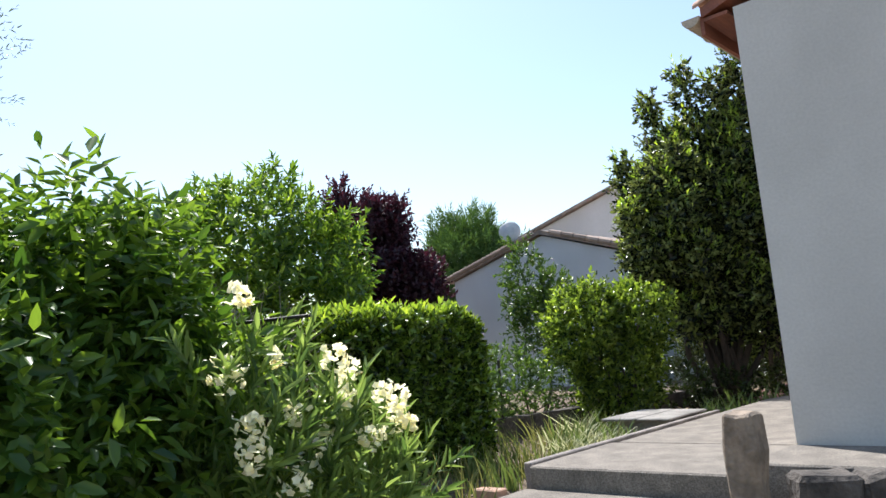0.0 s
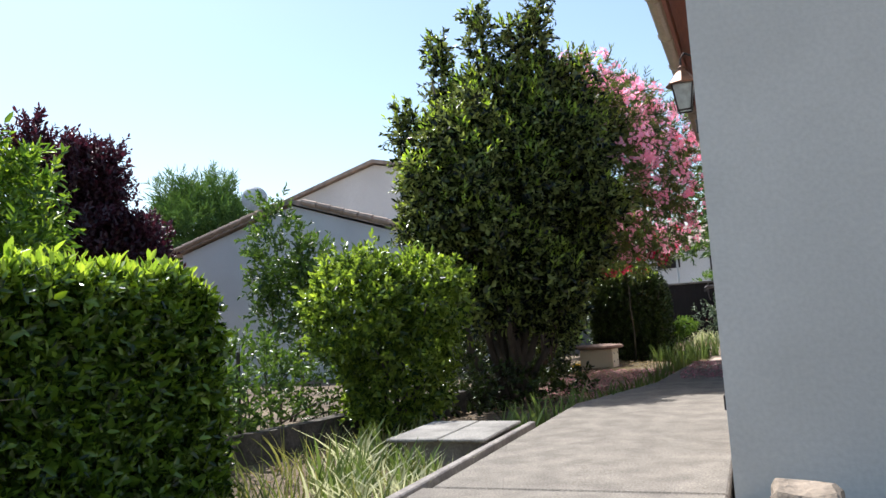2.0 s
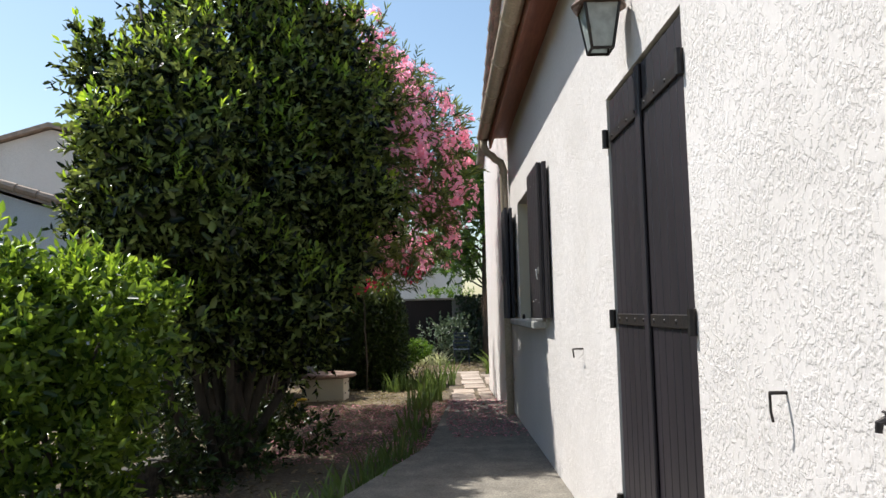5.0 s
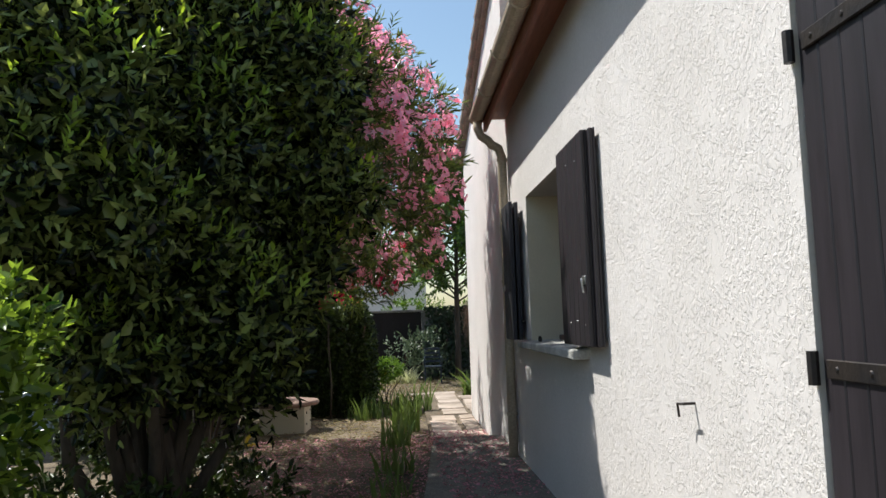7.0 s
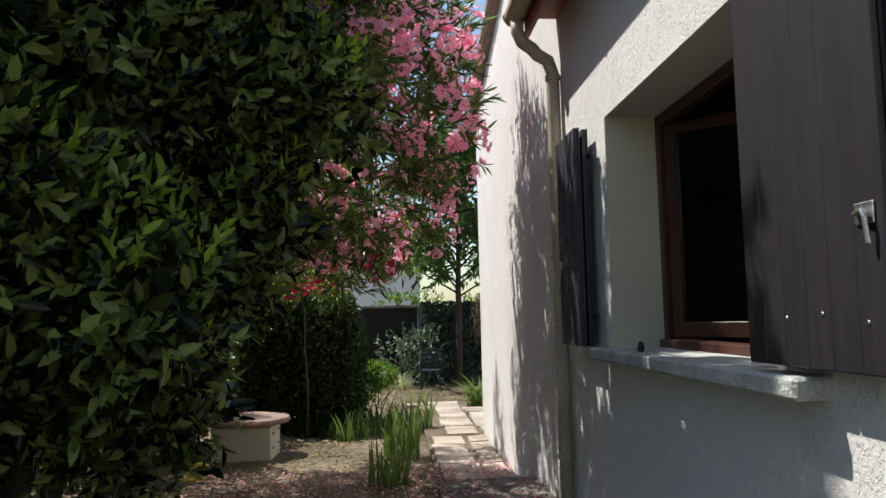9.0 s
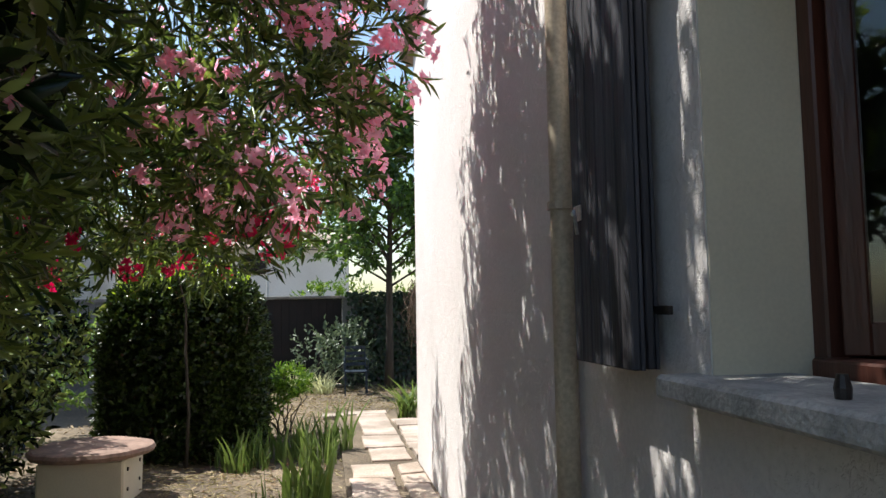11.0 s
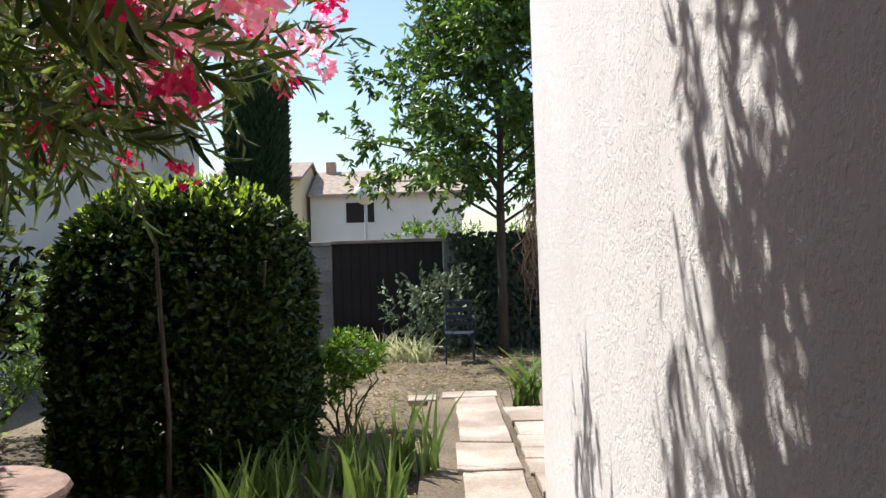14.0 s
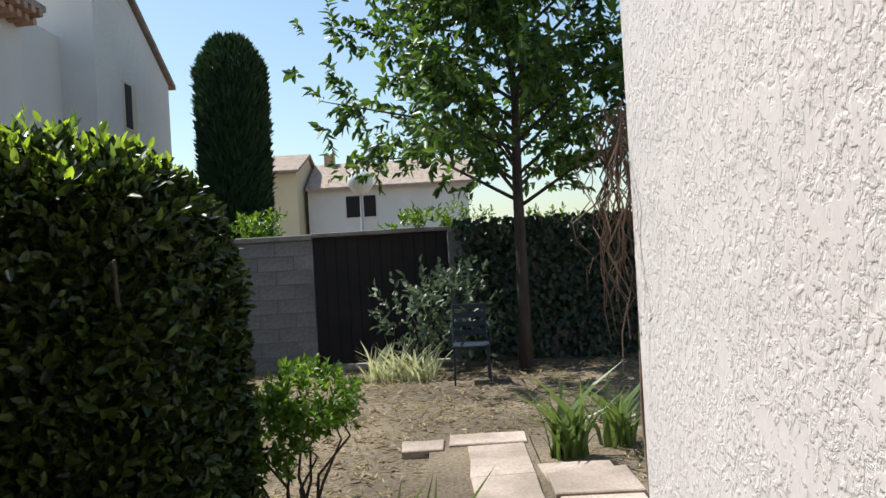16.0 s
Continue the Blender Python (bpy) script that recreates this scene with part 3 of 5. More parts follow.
def make_edge_stones():
    """A short row of rough dark stones that edges the strip beside the post."""
    for x, y, w, h, turn, seed in ((-1.40, 4.52, 0.34, 0.075, 38, 1), (-1.13, 4.70, 0.30, 0.06, 30, 4), (-0.86, 4.80, 0.30, 0.07, 20, 7)):
        bm = box((-w / 2, -0.11, GZ - 0.1), (w / 2, 0.11, h), 0.03)
        bmesh.ops.subdivide_edges(bm, edges=bm.edges[:], cuts=2, use_grid_fill=True)
        bm.transform(Matrix.Translation((x, y, 0)) @ Matrix.Rotation(radians(turn), 4, "Z"))
        solid("edge_stone", roughen(bm, 0.03, 6, seed), DARKSTONE, "rough dark grey stone edging the concrete strip", "stone", group="edge stones")


make_edge_stones()


def make_door():
    d = thing("door_1", (WX, 7.64, DZ0), "pair of closed dark plum plank door shutters", "door shutters", kind="structure")
    mid = (DY0 + DY1) / 2
    x = WX + 0.034
    for a, b, face in ((DY0 + 0.01, mid - 0.006, x), (mid + 0.006, DY1 - 0.01, x)):
        leaf = part("shutter_leaf", box((face, a, DZ0 + 0.02), (face + 0.012, b, DZ1 - 0.015)), SHUTTER, d)
        n = 6
        w = (b - a) / n
        for k in range(n):
            part("plank", box((face - 0.024, a + k * w + 0.002, DZ0 + 0.02), (face - 0.0005, a + (k + 1) * w - 0.002, DZ1 - 0.015), 0.004), SHUTTER, leaf)
        for z in (0.30, 1.17, 2.05):
            hinge = part("strap_hinge", box((face - 0.034, a + 0.0, z - 0.025), (face - 0.0245, b - 0.03, z + 0.025), 0.003), IRON, leaf)
            for yy in np.linspace(a + 0.06, b - 0.08, 4):
                part("bolt", lathe([(0.009, 0), (0.006, 0.004)], (0, 0, 0), 8), IRON, leaf).matrix_basis = pose(face - 0.034, yy, z, 0, -90, 0)
        y = DY0 if a < mid - 0.3 else DY1
        for z in (0.30, 1.17, 2.05):
            part("hinge_pin", tube([(WX - 0.012, y, z - 0.045), (WX - 0.012, y, z + 0.045)], 0.016, 8), IRON, leaf)
    part("cover_strip", box((x - 0.042, mid - 0.03, DZ0 + 0.03), (x - 0.026, mid + 0.03, DZ1 - 0.02), 0.004), SHUTTER, d)
    # Unseen dark sheet added behind the leaves to close the opening.
    part("dark_backing", box((x + 0.16, DY0, DZ0), (x + 0.2, DY1, DZ1)), DARKROOM, d)
    part("threshold", box((WX - 0.012, DY0 - 0.01, -0.01), (WX + 0.1, DY1 + 0.01, DZ0 - 0.003), 0.006), TILE, d, "worn terracotta threshold")


make_door()


def make_window():
    w = thing("window_1", (WX, (VY0 + VY1) / 2, VZ0), "deep window with red-brown frame, one casement ajar", "window", kind="structure")
    fx = WX + 0.275
    part("window_sill", roughen(box((WX - 0.11, VY0 - 0.29, VZ0 - 0.032), (WX + 0.22, VY1 + 0.09, VZ0 + 0.03), 0.010), 0.005, 9), SILLSTONE, w, "rough pebbled cement sill")
    for lo, hi in (((fx, VY0, VZ0 + 0.012), (fx + 0.06, VY0 + 0.06, VZ1)), ((fx, VY1 - 0.06, VZ0 + 0.012), (fx + 0.06, VY1, VZ1)), ((fx, VY0 + 0.06, VZ1 - 0.06), (fx + 0.06, VY1 - 0.06, VZ1)), ((fx - 0.05, VY0 + 0.06, VZ0 + 0.012), (fx + 0.06, VY1 - 0.06, VZ0 + 0.07))):
        part("window_frame", box(lo, hi, 0.006), WOOD, w)
    mid = (VY0 + VY1) / 2

    def casement(a, b, turn, hinge_y):
        m = Matrix.Translation((fx + 0.05, hinge_y, 0)) @ Matrix.Rotation(turn, 4, "Z") @ Matrix.Translation((-fx - 0.05, -hinge_y, 0))
        c = part("casement", bmesh.new(), WOOD, w)
        bm = bmesh.new()
        z0, z1 = VZ0 + 0.075, VZ1 - 0.065
        for lo, hi in (((fx + 0.005, a, z0), (fx + 0.05, a + 0.06, z1)), ((fx + 0.005, b - 0.06, z0), (fx + 0.05, b, z1)), ((fx + 0.005, a + 0.06, z0), (fx + 0.05, b - 0.06, z0 + 0.08)), ((fx + 0.005, a + 0.06, z1 - 0.06), (fx + 0.05, b - 0.06, z1))):
            box(lo, hi, 0.004, bm)
        bm.transform(m)
        bm.to_mesh(c.data)
        g = box((fx + 0.025, a + 0.06, z0 + 0.08), (fx + 0.029, b - 0.06, z1 - 0.06))
        g.transform(m)
        p = part("pane", g, GLASS, c)
        p.visible_shadow = False

    casement(mid, VY1 - 0.062, radians(42), VY1 - 0.062)
    casement(VY0 + 0.062, mid, radians(-35), VY0 + 0.062)
    part("sill_stop", lathe([(0.014, 0), (0.016, 0.02), (0.010, 0.045)], (WX - 0.02, VY1 - 0.5, VZ0 + 0.03), 10), IRON, w)
    part("reveal", box((WX + 0.004, VY1 - 0.004, VZ0 + 0.012), (fx, VY1 - 0.0005, VZ1)), PLASTER, w)


make_window()


def make_shutters():
    """Folded pairs of plank leaves, thrown back against the wall on both sides of the window."""
    for name, y0, y1, turn, hinge, worn in (("window_shutter", 10.235, 10.89, 0, 10.93, False), ("window_shutter", 12.84, 13.30, 0, 12.66, True)):
        s = thing(name, (WX, hinge, VZ0), "weathered grey-plum plank window shutter folded back on the wall" if worn else "dark plum plank window shutter folded back on the wall", "shutter", "window shutters")
        x = WX - (0.05 if worn else 0.03)
        z0, z1 = VZ0 + (0.03 if worn else 0.055), VZ1 - 0.01
        fold = 0.055 if worn else 0.037
        for k, (xa, sl) in enumerate(((x, 0), (x - fold, 0.045 if not worn else -0.03))):
            leaf = part("leaf", box((xa, y0 + sl, z0), (xa + 0.010, y1 + sl, z1)), WORN if worn else SHUTTER, s)
            n = 6
            w = (y1 - y0) / n
            for j in range(n):
                part("plank", box((xa - 0.024, y0 + sl + j * w + (0.003 if worn else 0.0012), z0), (xa - 0.0005, y0 + sl + (j + 1) * w - (0.003 if worn else 0.0012), z1), 0.004), WORN if worn else SHUTTER, leaf)
        xa = x - fold - 0.024
        for z in (z0 + 0.16, z1 - 0.16):
            if worn:
                part("hinge_arm", box((WX - 0.05, hinge + 0.10, z - 0.012), (WX - 0.035, y0 + 0.05, z + 0.012), 0.002), IRON, s)
                continue
            hb = part("hinge_bar", box((x - 0.036, min(hinge, hinge + (0.3 if worn else -0.3)), z - 0.018), (x - 0.026, max(hinge, hinge + (0.3 if worn else -0.3)), z + 0.018)), IRON, s)
            part("hinge_pin", tube([(WX - 0.02, hinge - (0.03 if worn else -0.03), z - 0.05), (WX - 0.02, hinge - (0.03 if worn else -0.03), z + 0.05)], 0.016, 8), IRON, s)
        ly = y0 + 0.10 if not worn else y1 - 0.1
        lz = 1.60 if worn else 1.52
        part("latch", tube([(xa - 0.012, ly + 0.03, lz), (xa - 0.022, ly - 0.015, lz + 0.005), (xa - 0.022, ly - 0.02, lz - 0.01), (xa - 0.015, ly - 0.02, lz - 0.07)], 0.006, 8), STEEL, s, "bright zinc latch")
        part("latch_plate", box((xa - 0.006, ly - 0.03, lz - 0.025), (xa - 0.001, ly + 0.04, lz + 0.025), 0.002), STEEL, s)
        for dy, dz in () if worn else ((0.12, 0.12), (0.30, 0.14), (0.47, 0.13), (0.2, 1.05), (0.42, 1.07)):
            part("bolt", lathe([(0.006, 0), (0.004, 0.003)], (0, 0, 0), 6), STEEL, s).matrix_basis = pose(xa - 0.001, y0 + dy, z0 + dz, 0, -90, 0)


make_shutters()


def make_lantern():
    c = Vector((WX - 0.125, 7.74, 2.33))
    l = thing("wall_lantern", (WX, 7.77, 2.6), "wall lantern with brown metal cap and frosted panes", "lantern")
    h = 0.20
    lo, hi = 0.045, 0.075
    corners = [(-1, -1), (1, -1), (1, 1), (-1, 1)]
    for sx, sy in corners:
        part("bar", tube([c + Vector((sx * lo, sy * lo, 0)), c + Vector((sx * hi, sy * hi, h))], 0.007, 6), IRON, l)
    for z, r in ((0, lo), (h, hi)):
        part("ring", tube([c + Vector((sx * r, sy * r, z)) for sx, sy in corners + corners[:1]], 0.007, 6), IRON, l)
    for k in range(4):
        (ax, ay), (bx, by) = corners[k], corners[(k + 1) % 4]
        bm = bmesh.new()
        q = [c + Vector((ax * lo, ay * lo, 0.004)), c + Vector((bx * lo, by * lo, 0.004)), c + Vector((bx * hi, by * hi, h)), c + Vector((ax * hi, ay * hi, h))]
        f = bm.faces.new([bm.verts.new(v * 1.0) for v in q])
        bmesh.ops.solidify(bm, geom=[f], thickness=0.003)
        part("pane", bm, FROST, l)
    part("cap", lathe([(0.118, h - 0.012), (0.122, h), (0.085, h + 0.04), (0.05, h + 0.085), (0.03, h + 0.10), (0.03, h + 0.125), (0.012, h + 0.14)], c, 8), COPPER, l, "brown copper cap")
    part("arm", tube([c + Vector((0, 0, h + 0.14)), c + Vector((0, 0, h + 0.19)), c + Vector((0.03, 0, h + 0.23)), c + Vector((0.08, 0, h + 0.20)), c + Vector((0.12, 0, h + 0.13))], 0.008, 8), IRON, l)
    part("wall_plate", box((WX - 0.014, 7.73, 2.58), (WX + 0.0, 7.81, 2.74), 0.005), IRON, l)


make_lantern()


def make_tap(y, z, lever):
    t = thing("wall_tap", (WX, y, z), "small brass garden tap on the roughcast wall" if not lever else "dark iron hook on the roughcast wall", "tap" if not lever else "hook")
    if lever:
        part("bracket", box((WX - 0.06, y - 0.0072, z), (WX + 0.006, y + 0.0072, z + 0.012), 0.003), IRON, t)
        part("rod", tube([(WX - 0.057, y, z + 0.006), (WX - 0.057, y, z - 0.054), (WX - 0.048, y + 0.006, z - 0.09)], 0.0048, 6), IRON, t)
    else:
        part("body", tube([(WX + 0.012, y, z), (WX - 0.042, y, z), (WX - 0.054, y, z - 0.006), (WX - 0.057, y, z - 0.03)], [0.010, 0.012, 0.011, 0.009], 8), IRON, t)
        part("handle", box((WX - 0.039, y - 0.018, z + 0.0168), (WX - 0.03, y + 0.018, z + 0.024), 0.003), IRON, t)
        part("spindle", tube([(WX - 0.0342, y, z), (WX - 0.0342, y, z + 0.018)], 0.0048, 6), IRON, t)
    t.scale = (0.75, 0.75, 0.75)
    t.location.x += 0.02 if lever else 0.03


make_tap(6.47, 1.0, True)
make_tap(6.02, 1.0, False)


def make_stay():
    s_ = thing("shutter_stay", (WX, 9.10, 0.98), "small black iron shutter stay on the wall", "shutter stay")
    part("arm", box((WX - 0.06, 9.085, 0.978), (WX + 0.01, 9.097, 0.988), 0.002), IRON, s_)
    part("catch", tube([(WX - 0.055, 9.06, 0.985), (WX - 0.058, 9.12, 0.982), (WX - 0.05, 9.13, 0.93)], 0.005, 6), IRON, s_)


make_stay()


def make_table():
    x, y = -4.80, 17.70
    t = thing("round_garden_table", (x, y, GZ), "low round terracotta-topped stone table on bare ground", "garden table")
    part("tabletop", roughen(lathe([(0.44, 0), (0.485, 0.012), (0.50, 0.04), (0.485, 0.066), (0.46, 0.074)], (x, y, 0.135), 44), 0.008, 8), TABLETOP, t, "flat round terracotta top")
    part("pedestal", roughen(box((x - 0.33, y - 0.33, GZ - 0.05), (x + 0.33, y + 0.33, 0.133), 0.015), 0.006, 8), PLASTER, t, "square pale stone pedestal")
    # Black plugs on the face stand in for the shade inside vent holes.
    for dy in (-0.2, 0.2):
        for z in (-0.12, 0.04):
            part("dark_hole_plug", tube([(x + 0.338, y + dy, z), (x + 0.31, y + dy, z)], 0.016, 10), IRON, t)


make_table()

# ---- planting: west border ----


def boxed(rng, lo, hi, n, rough=0.05, power=6):
    """Points on the faces of a clipped block, and a few inside, with the way out."""
    lo, hi = np.array(lo, float), np.array(hi, float)
    size = hi - lo
    areas = np.array([size[1] * size[2], size[1] * size[2], size[0] * size[2], size[0] * size[2], size[0] * size[1]])
    f = rng.choice(5, n, p=areas / areas.sum())
    p = lo + rng.random((n, 3)) * size
    out = np.zeros((n, 3))
    depth = np.abs(rng.normal(size=n)) * rough
    for k, (ax, sg) in enumerate(((0, 1), (0, -1), (1, 1), (1, -1), (2, 1))):
        m = f == k
        p[m, ax] = (hi[ax] - depth[m]) if sg > 0 else (lo[ax] + depth[m])
        out[m, ax] = sg
    c = (lo + hi) / 2
    q = np.abs((p - c) / (size / 2))
    q[:, 2] = np.where(p[:, 2] > c[2], q[:, 2], 0)
    r = (q ** power).sum(1) ** (1 / power)
    p = c + (p - c) / np.maximum(r, 1)[:, None]
    return p, out


def clipped_hedge(name, label, lo, hi, material, seed, n, size, slim, count=6, reach=0.09, power=6, young=0.75):
    rng = np.random.default_rng(seed)
    ob = thing(name, ((lo[0] + hi[0]) / 2, (lo[1] + hi[1]) / 2, GZ), label, "hedge")
    p, out = boxed(rng, lo, hi, n, 0.12, power)
    leaves_part("foliage", shoots(rng, p, out, count, reach, size, lift=0.5, wild=0.5), slim, material, ob)
    # Brighter leaves on the top face paint it as sunlit.
    k = (out[:, 2] > 0.5) & (rng.random(len(p)) < young)
    leaves_part("sunlit_growth", shoots(rng, p[k], out[k], 5, reach * 1.5, size * 1.1, spread=0.6, lift=1.2, wild=0.25), slim * 0.9, TIP, ob, label="young shoots on top, coloured bright as if sunlit")
    c = ((lo[0] + hi[0]) / 2, (lo[1] + hi[1]) / 2, GZ)
    q, qo = boxed(rng, [v + 0.13 for v in lo], [v - 0.13 for v in hi], n // 2, 0.1, power)
    leaves_part("inner_foliage", (q, rng.normal(size=q.shape), qo + rng.normal(size=q.shape) * 0.3, np.full(len(q), size * 2.2)), 0.6, material, ob)
    stems_part(rng, ob, c, [(lo[0] + (hi[0] - lo[0]) * rng.random(), lo[1] + (hi[1] - lo[1]) * rng.random(), hi[2] * 0.7) for _ in range(8)], 0.03, BARK)
    return ob


clipped_hedge("clipped_hedge", "bright green clipped square garden hedge", (-5.6, 4.1, GZ), (-4.98, 6.1, 1.26), HEDGE, 11, 6200, 0.07, 0.42)

shrub("round_shrub", "glossy green rounded shrub by the terrace", (-5.3, 9.1, GZ), [(-5.45, 8.8, 1.05, 0.5, 0.55, 0.55), (-5.0, 9.3, 1.1, 0.48, 0.52, 0.5), (-5.3, 9.2, 0.4, 0.55, 0.6, 0.65)], BORDER, 12, 2700, 7, 0.13, 0.075, 0.45, tips=0.25, fill=False)

def clumps(seed, cores, n, lo, hi, above):
    """Cores shrunk, with n smaller tufts standing out of their upper faces, so that gaps and lit tips show."""
    rng = np.random.default_rng(seed)
    found = [(x, y, z, a * 0.8, b * 0.8, c * 0.8) for x, y, z, a, b, c in cores]
    while len(found) < n + len(cores):
        x, y, z, a, b, c = cores[rng.integers(len(cores))]
        d = unit(rng.normal(size=3))
        q = (x + d[0] * a * 0.82, y + d[1] * b * 0.82, z + d[2] * c * 0.85)
        if q[2] > above:
            r = lo + (hi - lo) * rng.random()
            found.append((*q, r, r, r * 1.15))
    return found


LB = clumps(5, [(-4.85, 11.9, 1.5, 1.0, 1.05, 0.95), (-4.82, 12.05, 2.45, 1.2, 1.2, 1.3), (-4.88, 11.95, 3.3, 0.85, 0.9, 0.8), (-5.45, 11.4, 2.3, 0.5, 0.5, 0.75), (-4.2, 12.4, 3.3, 0.75, 0.75, 0.8), (-4.0, 12.75, 2.5, 0.6, 0.7, 1.0), (-4.25, 13.2, 3.3, 0.6, 0.6, 0.75)], 70, 0.2, 0.36, 0.9)
LB += [(-3.95, 13.2, 3.6, 0.6, 0.6, 0.7), (-5.0, 10.5, 2.2, 0.26, 0.26, 0.3), (-4.7, 10.55, 2.7, 0.26, 0.26, 0.32), (-5.3, 10.45, 2.6, 0.26, 0.26, 0.3), (-5.05, 10.65, 3.1, 0.26, 0.26, 0.3), (-4.6, 10.7, 2.0, 0.24, 0.24, 0.28), (-5.3, 10.7, 1.9, 0.26, 0.26, 0.3), (-5.3, 10.9, 3.2, 0.22, 0.22, 0.3), (-4.85, 10.85, 3.5, 0.22, 0.22, 0.3), (-4.9, 12.0, 3.95, 0.5, 0.45, 0.5), (-4.25, 12.3, 4.0, 0.45, 0.45, 0.5), (-5.35, 11.95, 3.8, 0.3, 0.3, 0.45), (-5.66, 11.9, 4.25, 0.15, 0.15, 0.65), (-5.62, 11.9, 4.85, 0.09, 0.09, 0.25), (-5.05, 12.0, 4.75, 0.12, 0.12, 0.5), (-5.03, 12.0, 5.2, 0.14, 0.14, 0.22), (-4.55, 12.1, 4.65, 0.15, 0.15, 0.5), (-4.25, 12.2, 4.8, 0.16, 0.16, 0.55), (-4.15, 12.2, 5.25, 0.09, 0.09, 0.3), (-6.08, 11.6, 3.5, 0.16, 0.16, 0.5), (-3.72, 12.3, 4.05, 0.2, 0.2, 0.45)]
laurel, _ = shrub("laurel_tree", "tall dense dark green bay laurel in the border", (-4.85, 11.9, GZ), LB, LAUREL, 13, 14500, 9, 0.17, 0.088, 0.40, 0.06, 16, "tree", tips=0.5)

PB = [(-4.0, 15.3, 3.3, 1.25, 1.35, 1.35), (-3.3, 15.1, 3.0, 0.85, 0.75, 1.0), (-3.2, 15.4, 2.35, 0.6, 0.7, 0.5), (-3.95, 16.6, 2.1, 0.5, 0.42, 0.34), (-3.6, 17.85, 2.38, 0.48, 0.35, 0.28), (-4.1, 17.75, 2.0, 0.35, 0.35, 0.32), (-4.35, 16.8, 2.2, 0.75, 0.65, 0.5), (-3.95, 16.2, 2.05, 0.8, 0.7, 0.45), (-3.0, 15.2, 3.7, 0.55, 0.7, 0.6), (-5.1, 14.5, 2.0, 0.8, 0.9, 1.0), (-3.6, 15.0, 4.3, 0.6, 0.6, 0.5), (-3.8, 13.8, 3.4, 0.75, 0.85, 1.0), (-4.5, 13.7, 2.4, 0.8, 0.8, 1.2), (-5.35, 15.6, 3.0, 0.8, 0.8, 0.85), (-5.5, 14.6, 3.0, 0.8, 0.9, 0.95), (-5.35, 15.9, 1.95, 0.6, 0.6, 0.6), (-5.3, 16.7, 2.1, 0.6, 0.6, 0.6), (-3.85, 13.6, 4.3, 0.45, 0.5, 0.5), (-4.95, 14.6, 1.7, 0.55, 0.6, 0.65), (-4.75, 13.9, 2.7, 0.6, 0.6, 0.8)]
pink, rng_p = shrub("pink_oleander", "large oleander covered in pink flowers beside the path", (-5.2, 14.7, GZ), PB, OLEANDER, 14, 4900, 12, 0.26, 0.13, 0.16, 0.018, 12, "shrub", inner=0.6, spread=0.8, lift=0.25, fill=False, far=1.4)


def bloom(rng, ob, blobs, n, per, radius, petal, material, name, test):
    p, out = on_blobs(rng, blobs, n, 0.93)
    k = test(p, out)
    p = p[k] + out[k] * 0.12
    leaves_part(name, blossoms(rng, p, per, radius, petal, out[k]), 0.62, material, ob)


bloom(rng_p, pink, PB, 2600, 10, 0.10, 0.036, PINK, "pink_blossoms", lambda p, o: ((o[:, 2] > -0.3) | ((p[:, 1] > 15.6) & (p[:, 2] > 2.25))) & ((p[:, 0] > -4.2) | (p[:, 2] > 3.6)) & (p[:, 2] > 1.75) & ~((p[:, 0] < -3.6) & (p[:, 2] < 3.0) & (p[:, 1] < 16.4) & (rng_p.random(len(p)) < 0.85)))
bloom(rng_p, pink, PB, 1000, 9, 0.085, 0.036, PINK, "hanging_blossoms", lambda p, o: (o[:, 1] < 0.25) & (o[:, 2] < 0.5) & (p[:, 0] > -3.95) & (p[:, 1] > 14.4) & (p[:, 2] > 1.9))
bloom(rng_p, pink, PB, 560, 10, 0.08, 0.034, CRIMSON, "crimson_blossoms", lambda p, o: (p[:, 2] < np.where(p[:, 1] > 17.2, 2.7, 2.2)) & (p[:, 2] > 1.2) & (p[:, 1] > 15.6))

part("branch", tube([(-4.6, 15.9, 2.0), (-4.35, 16.9, 2.3), (-3.9, 17.5, 2.4), (-3.35, 17.95, 2.38)], [0.018, 0.014, 0.009, 0.004], 6), BARK, pink, smooth=True)
part("shoot", tube([(-4.25, 18.90, GZ - 0.03), (-4.23, 18.89, 0.3), (-4.26, 18.87, 0.9), (-4.25, 18.8, 1.35), (-4.3, 18.5, 1.75), (-4.35, 17.4, 2.15)], [0.019, 0.017, 0.014, 0.010, 0.006, 0.003], 7), BARK, pink, "bare brown upright stem", smooth=True)

UB = [(-4.9, 11.5, -0.04, 0.5, 0.5, 0.26), (-5.3, 10.9, 0.05, 0.55, 0.6, 0.4), (-4.4, 12.5, -0.08, 0.45, 0.6, 0.25), (-4.9, 13.2, 0.0, 0.5, 0.5, 0.3), (-5.4, 12.4, 0.2, 0.6, 0.8, 0.5)]
shrub("undergrowth", "low leafy growth under the laurel, coloured dark for its shade", (-4.7, 12.2, GZ), UB, SHADYHEDGE, 75, 700, 7, 0.14, 0.08, 0.42, 0.012, 10, fill=False)
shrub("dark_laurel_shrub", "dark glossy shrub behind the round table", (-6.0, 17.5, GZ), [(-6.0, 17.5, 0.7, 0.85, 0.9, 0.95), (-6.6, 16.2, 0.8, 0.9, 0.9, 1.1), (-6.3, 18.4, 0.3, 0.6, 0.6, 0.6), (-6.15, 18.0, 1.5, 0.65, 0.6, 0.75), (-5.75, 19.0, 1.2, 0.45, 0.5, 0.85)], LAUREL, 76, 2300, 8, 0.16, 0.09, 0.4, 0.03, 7)

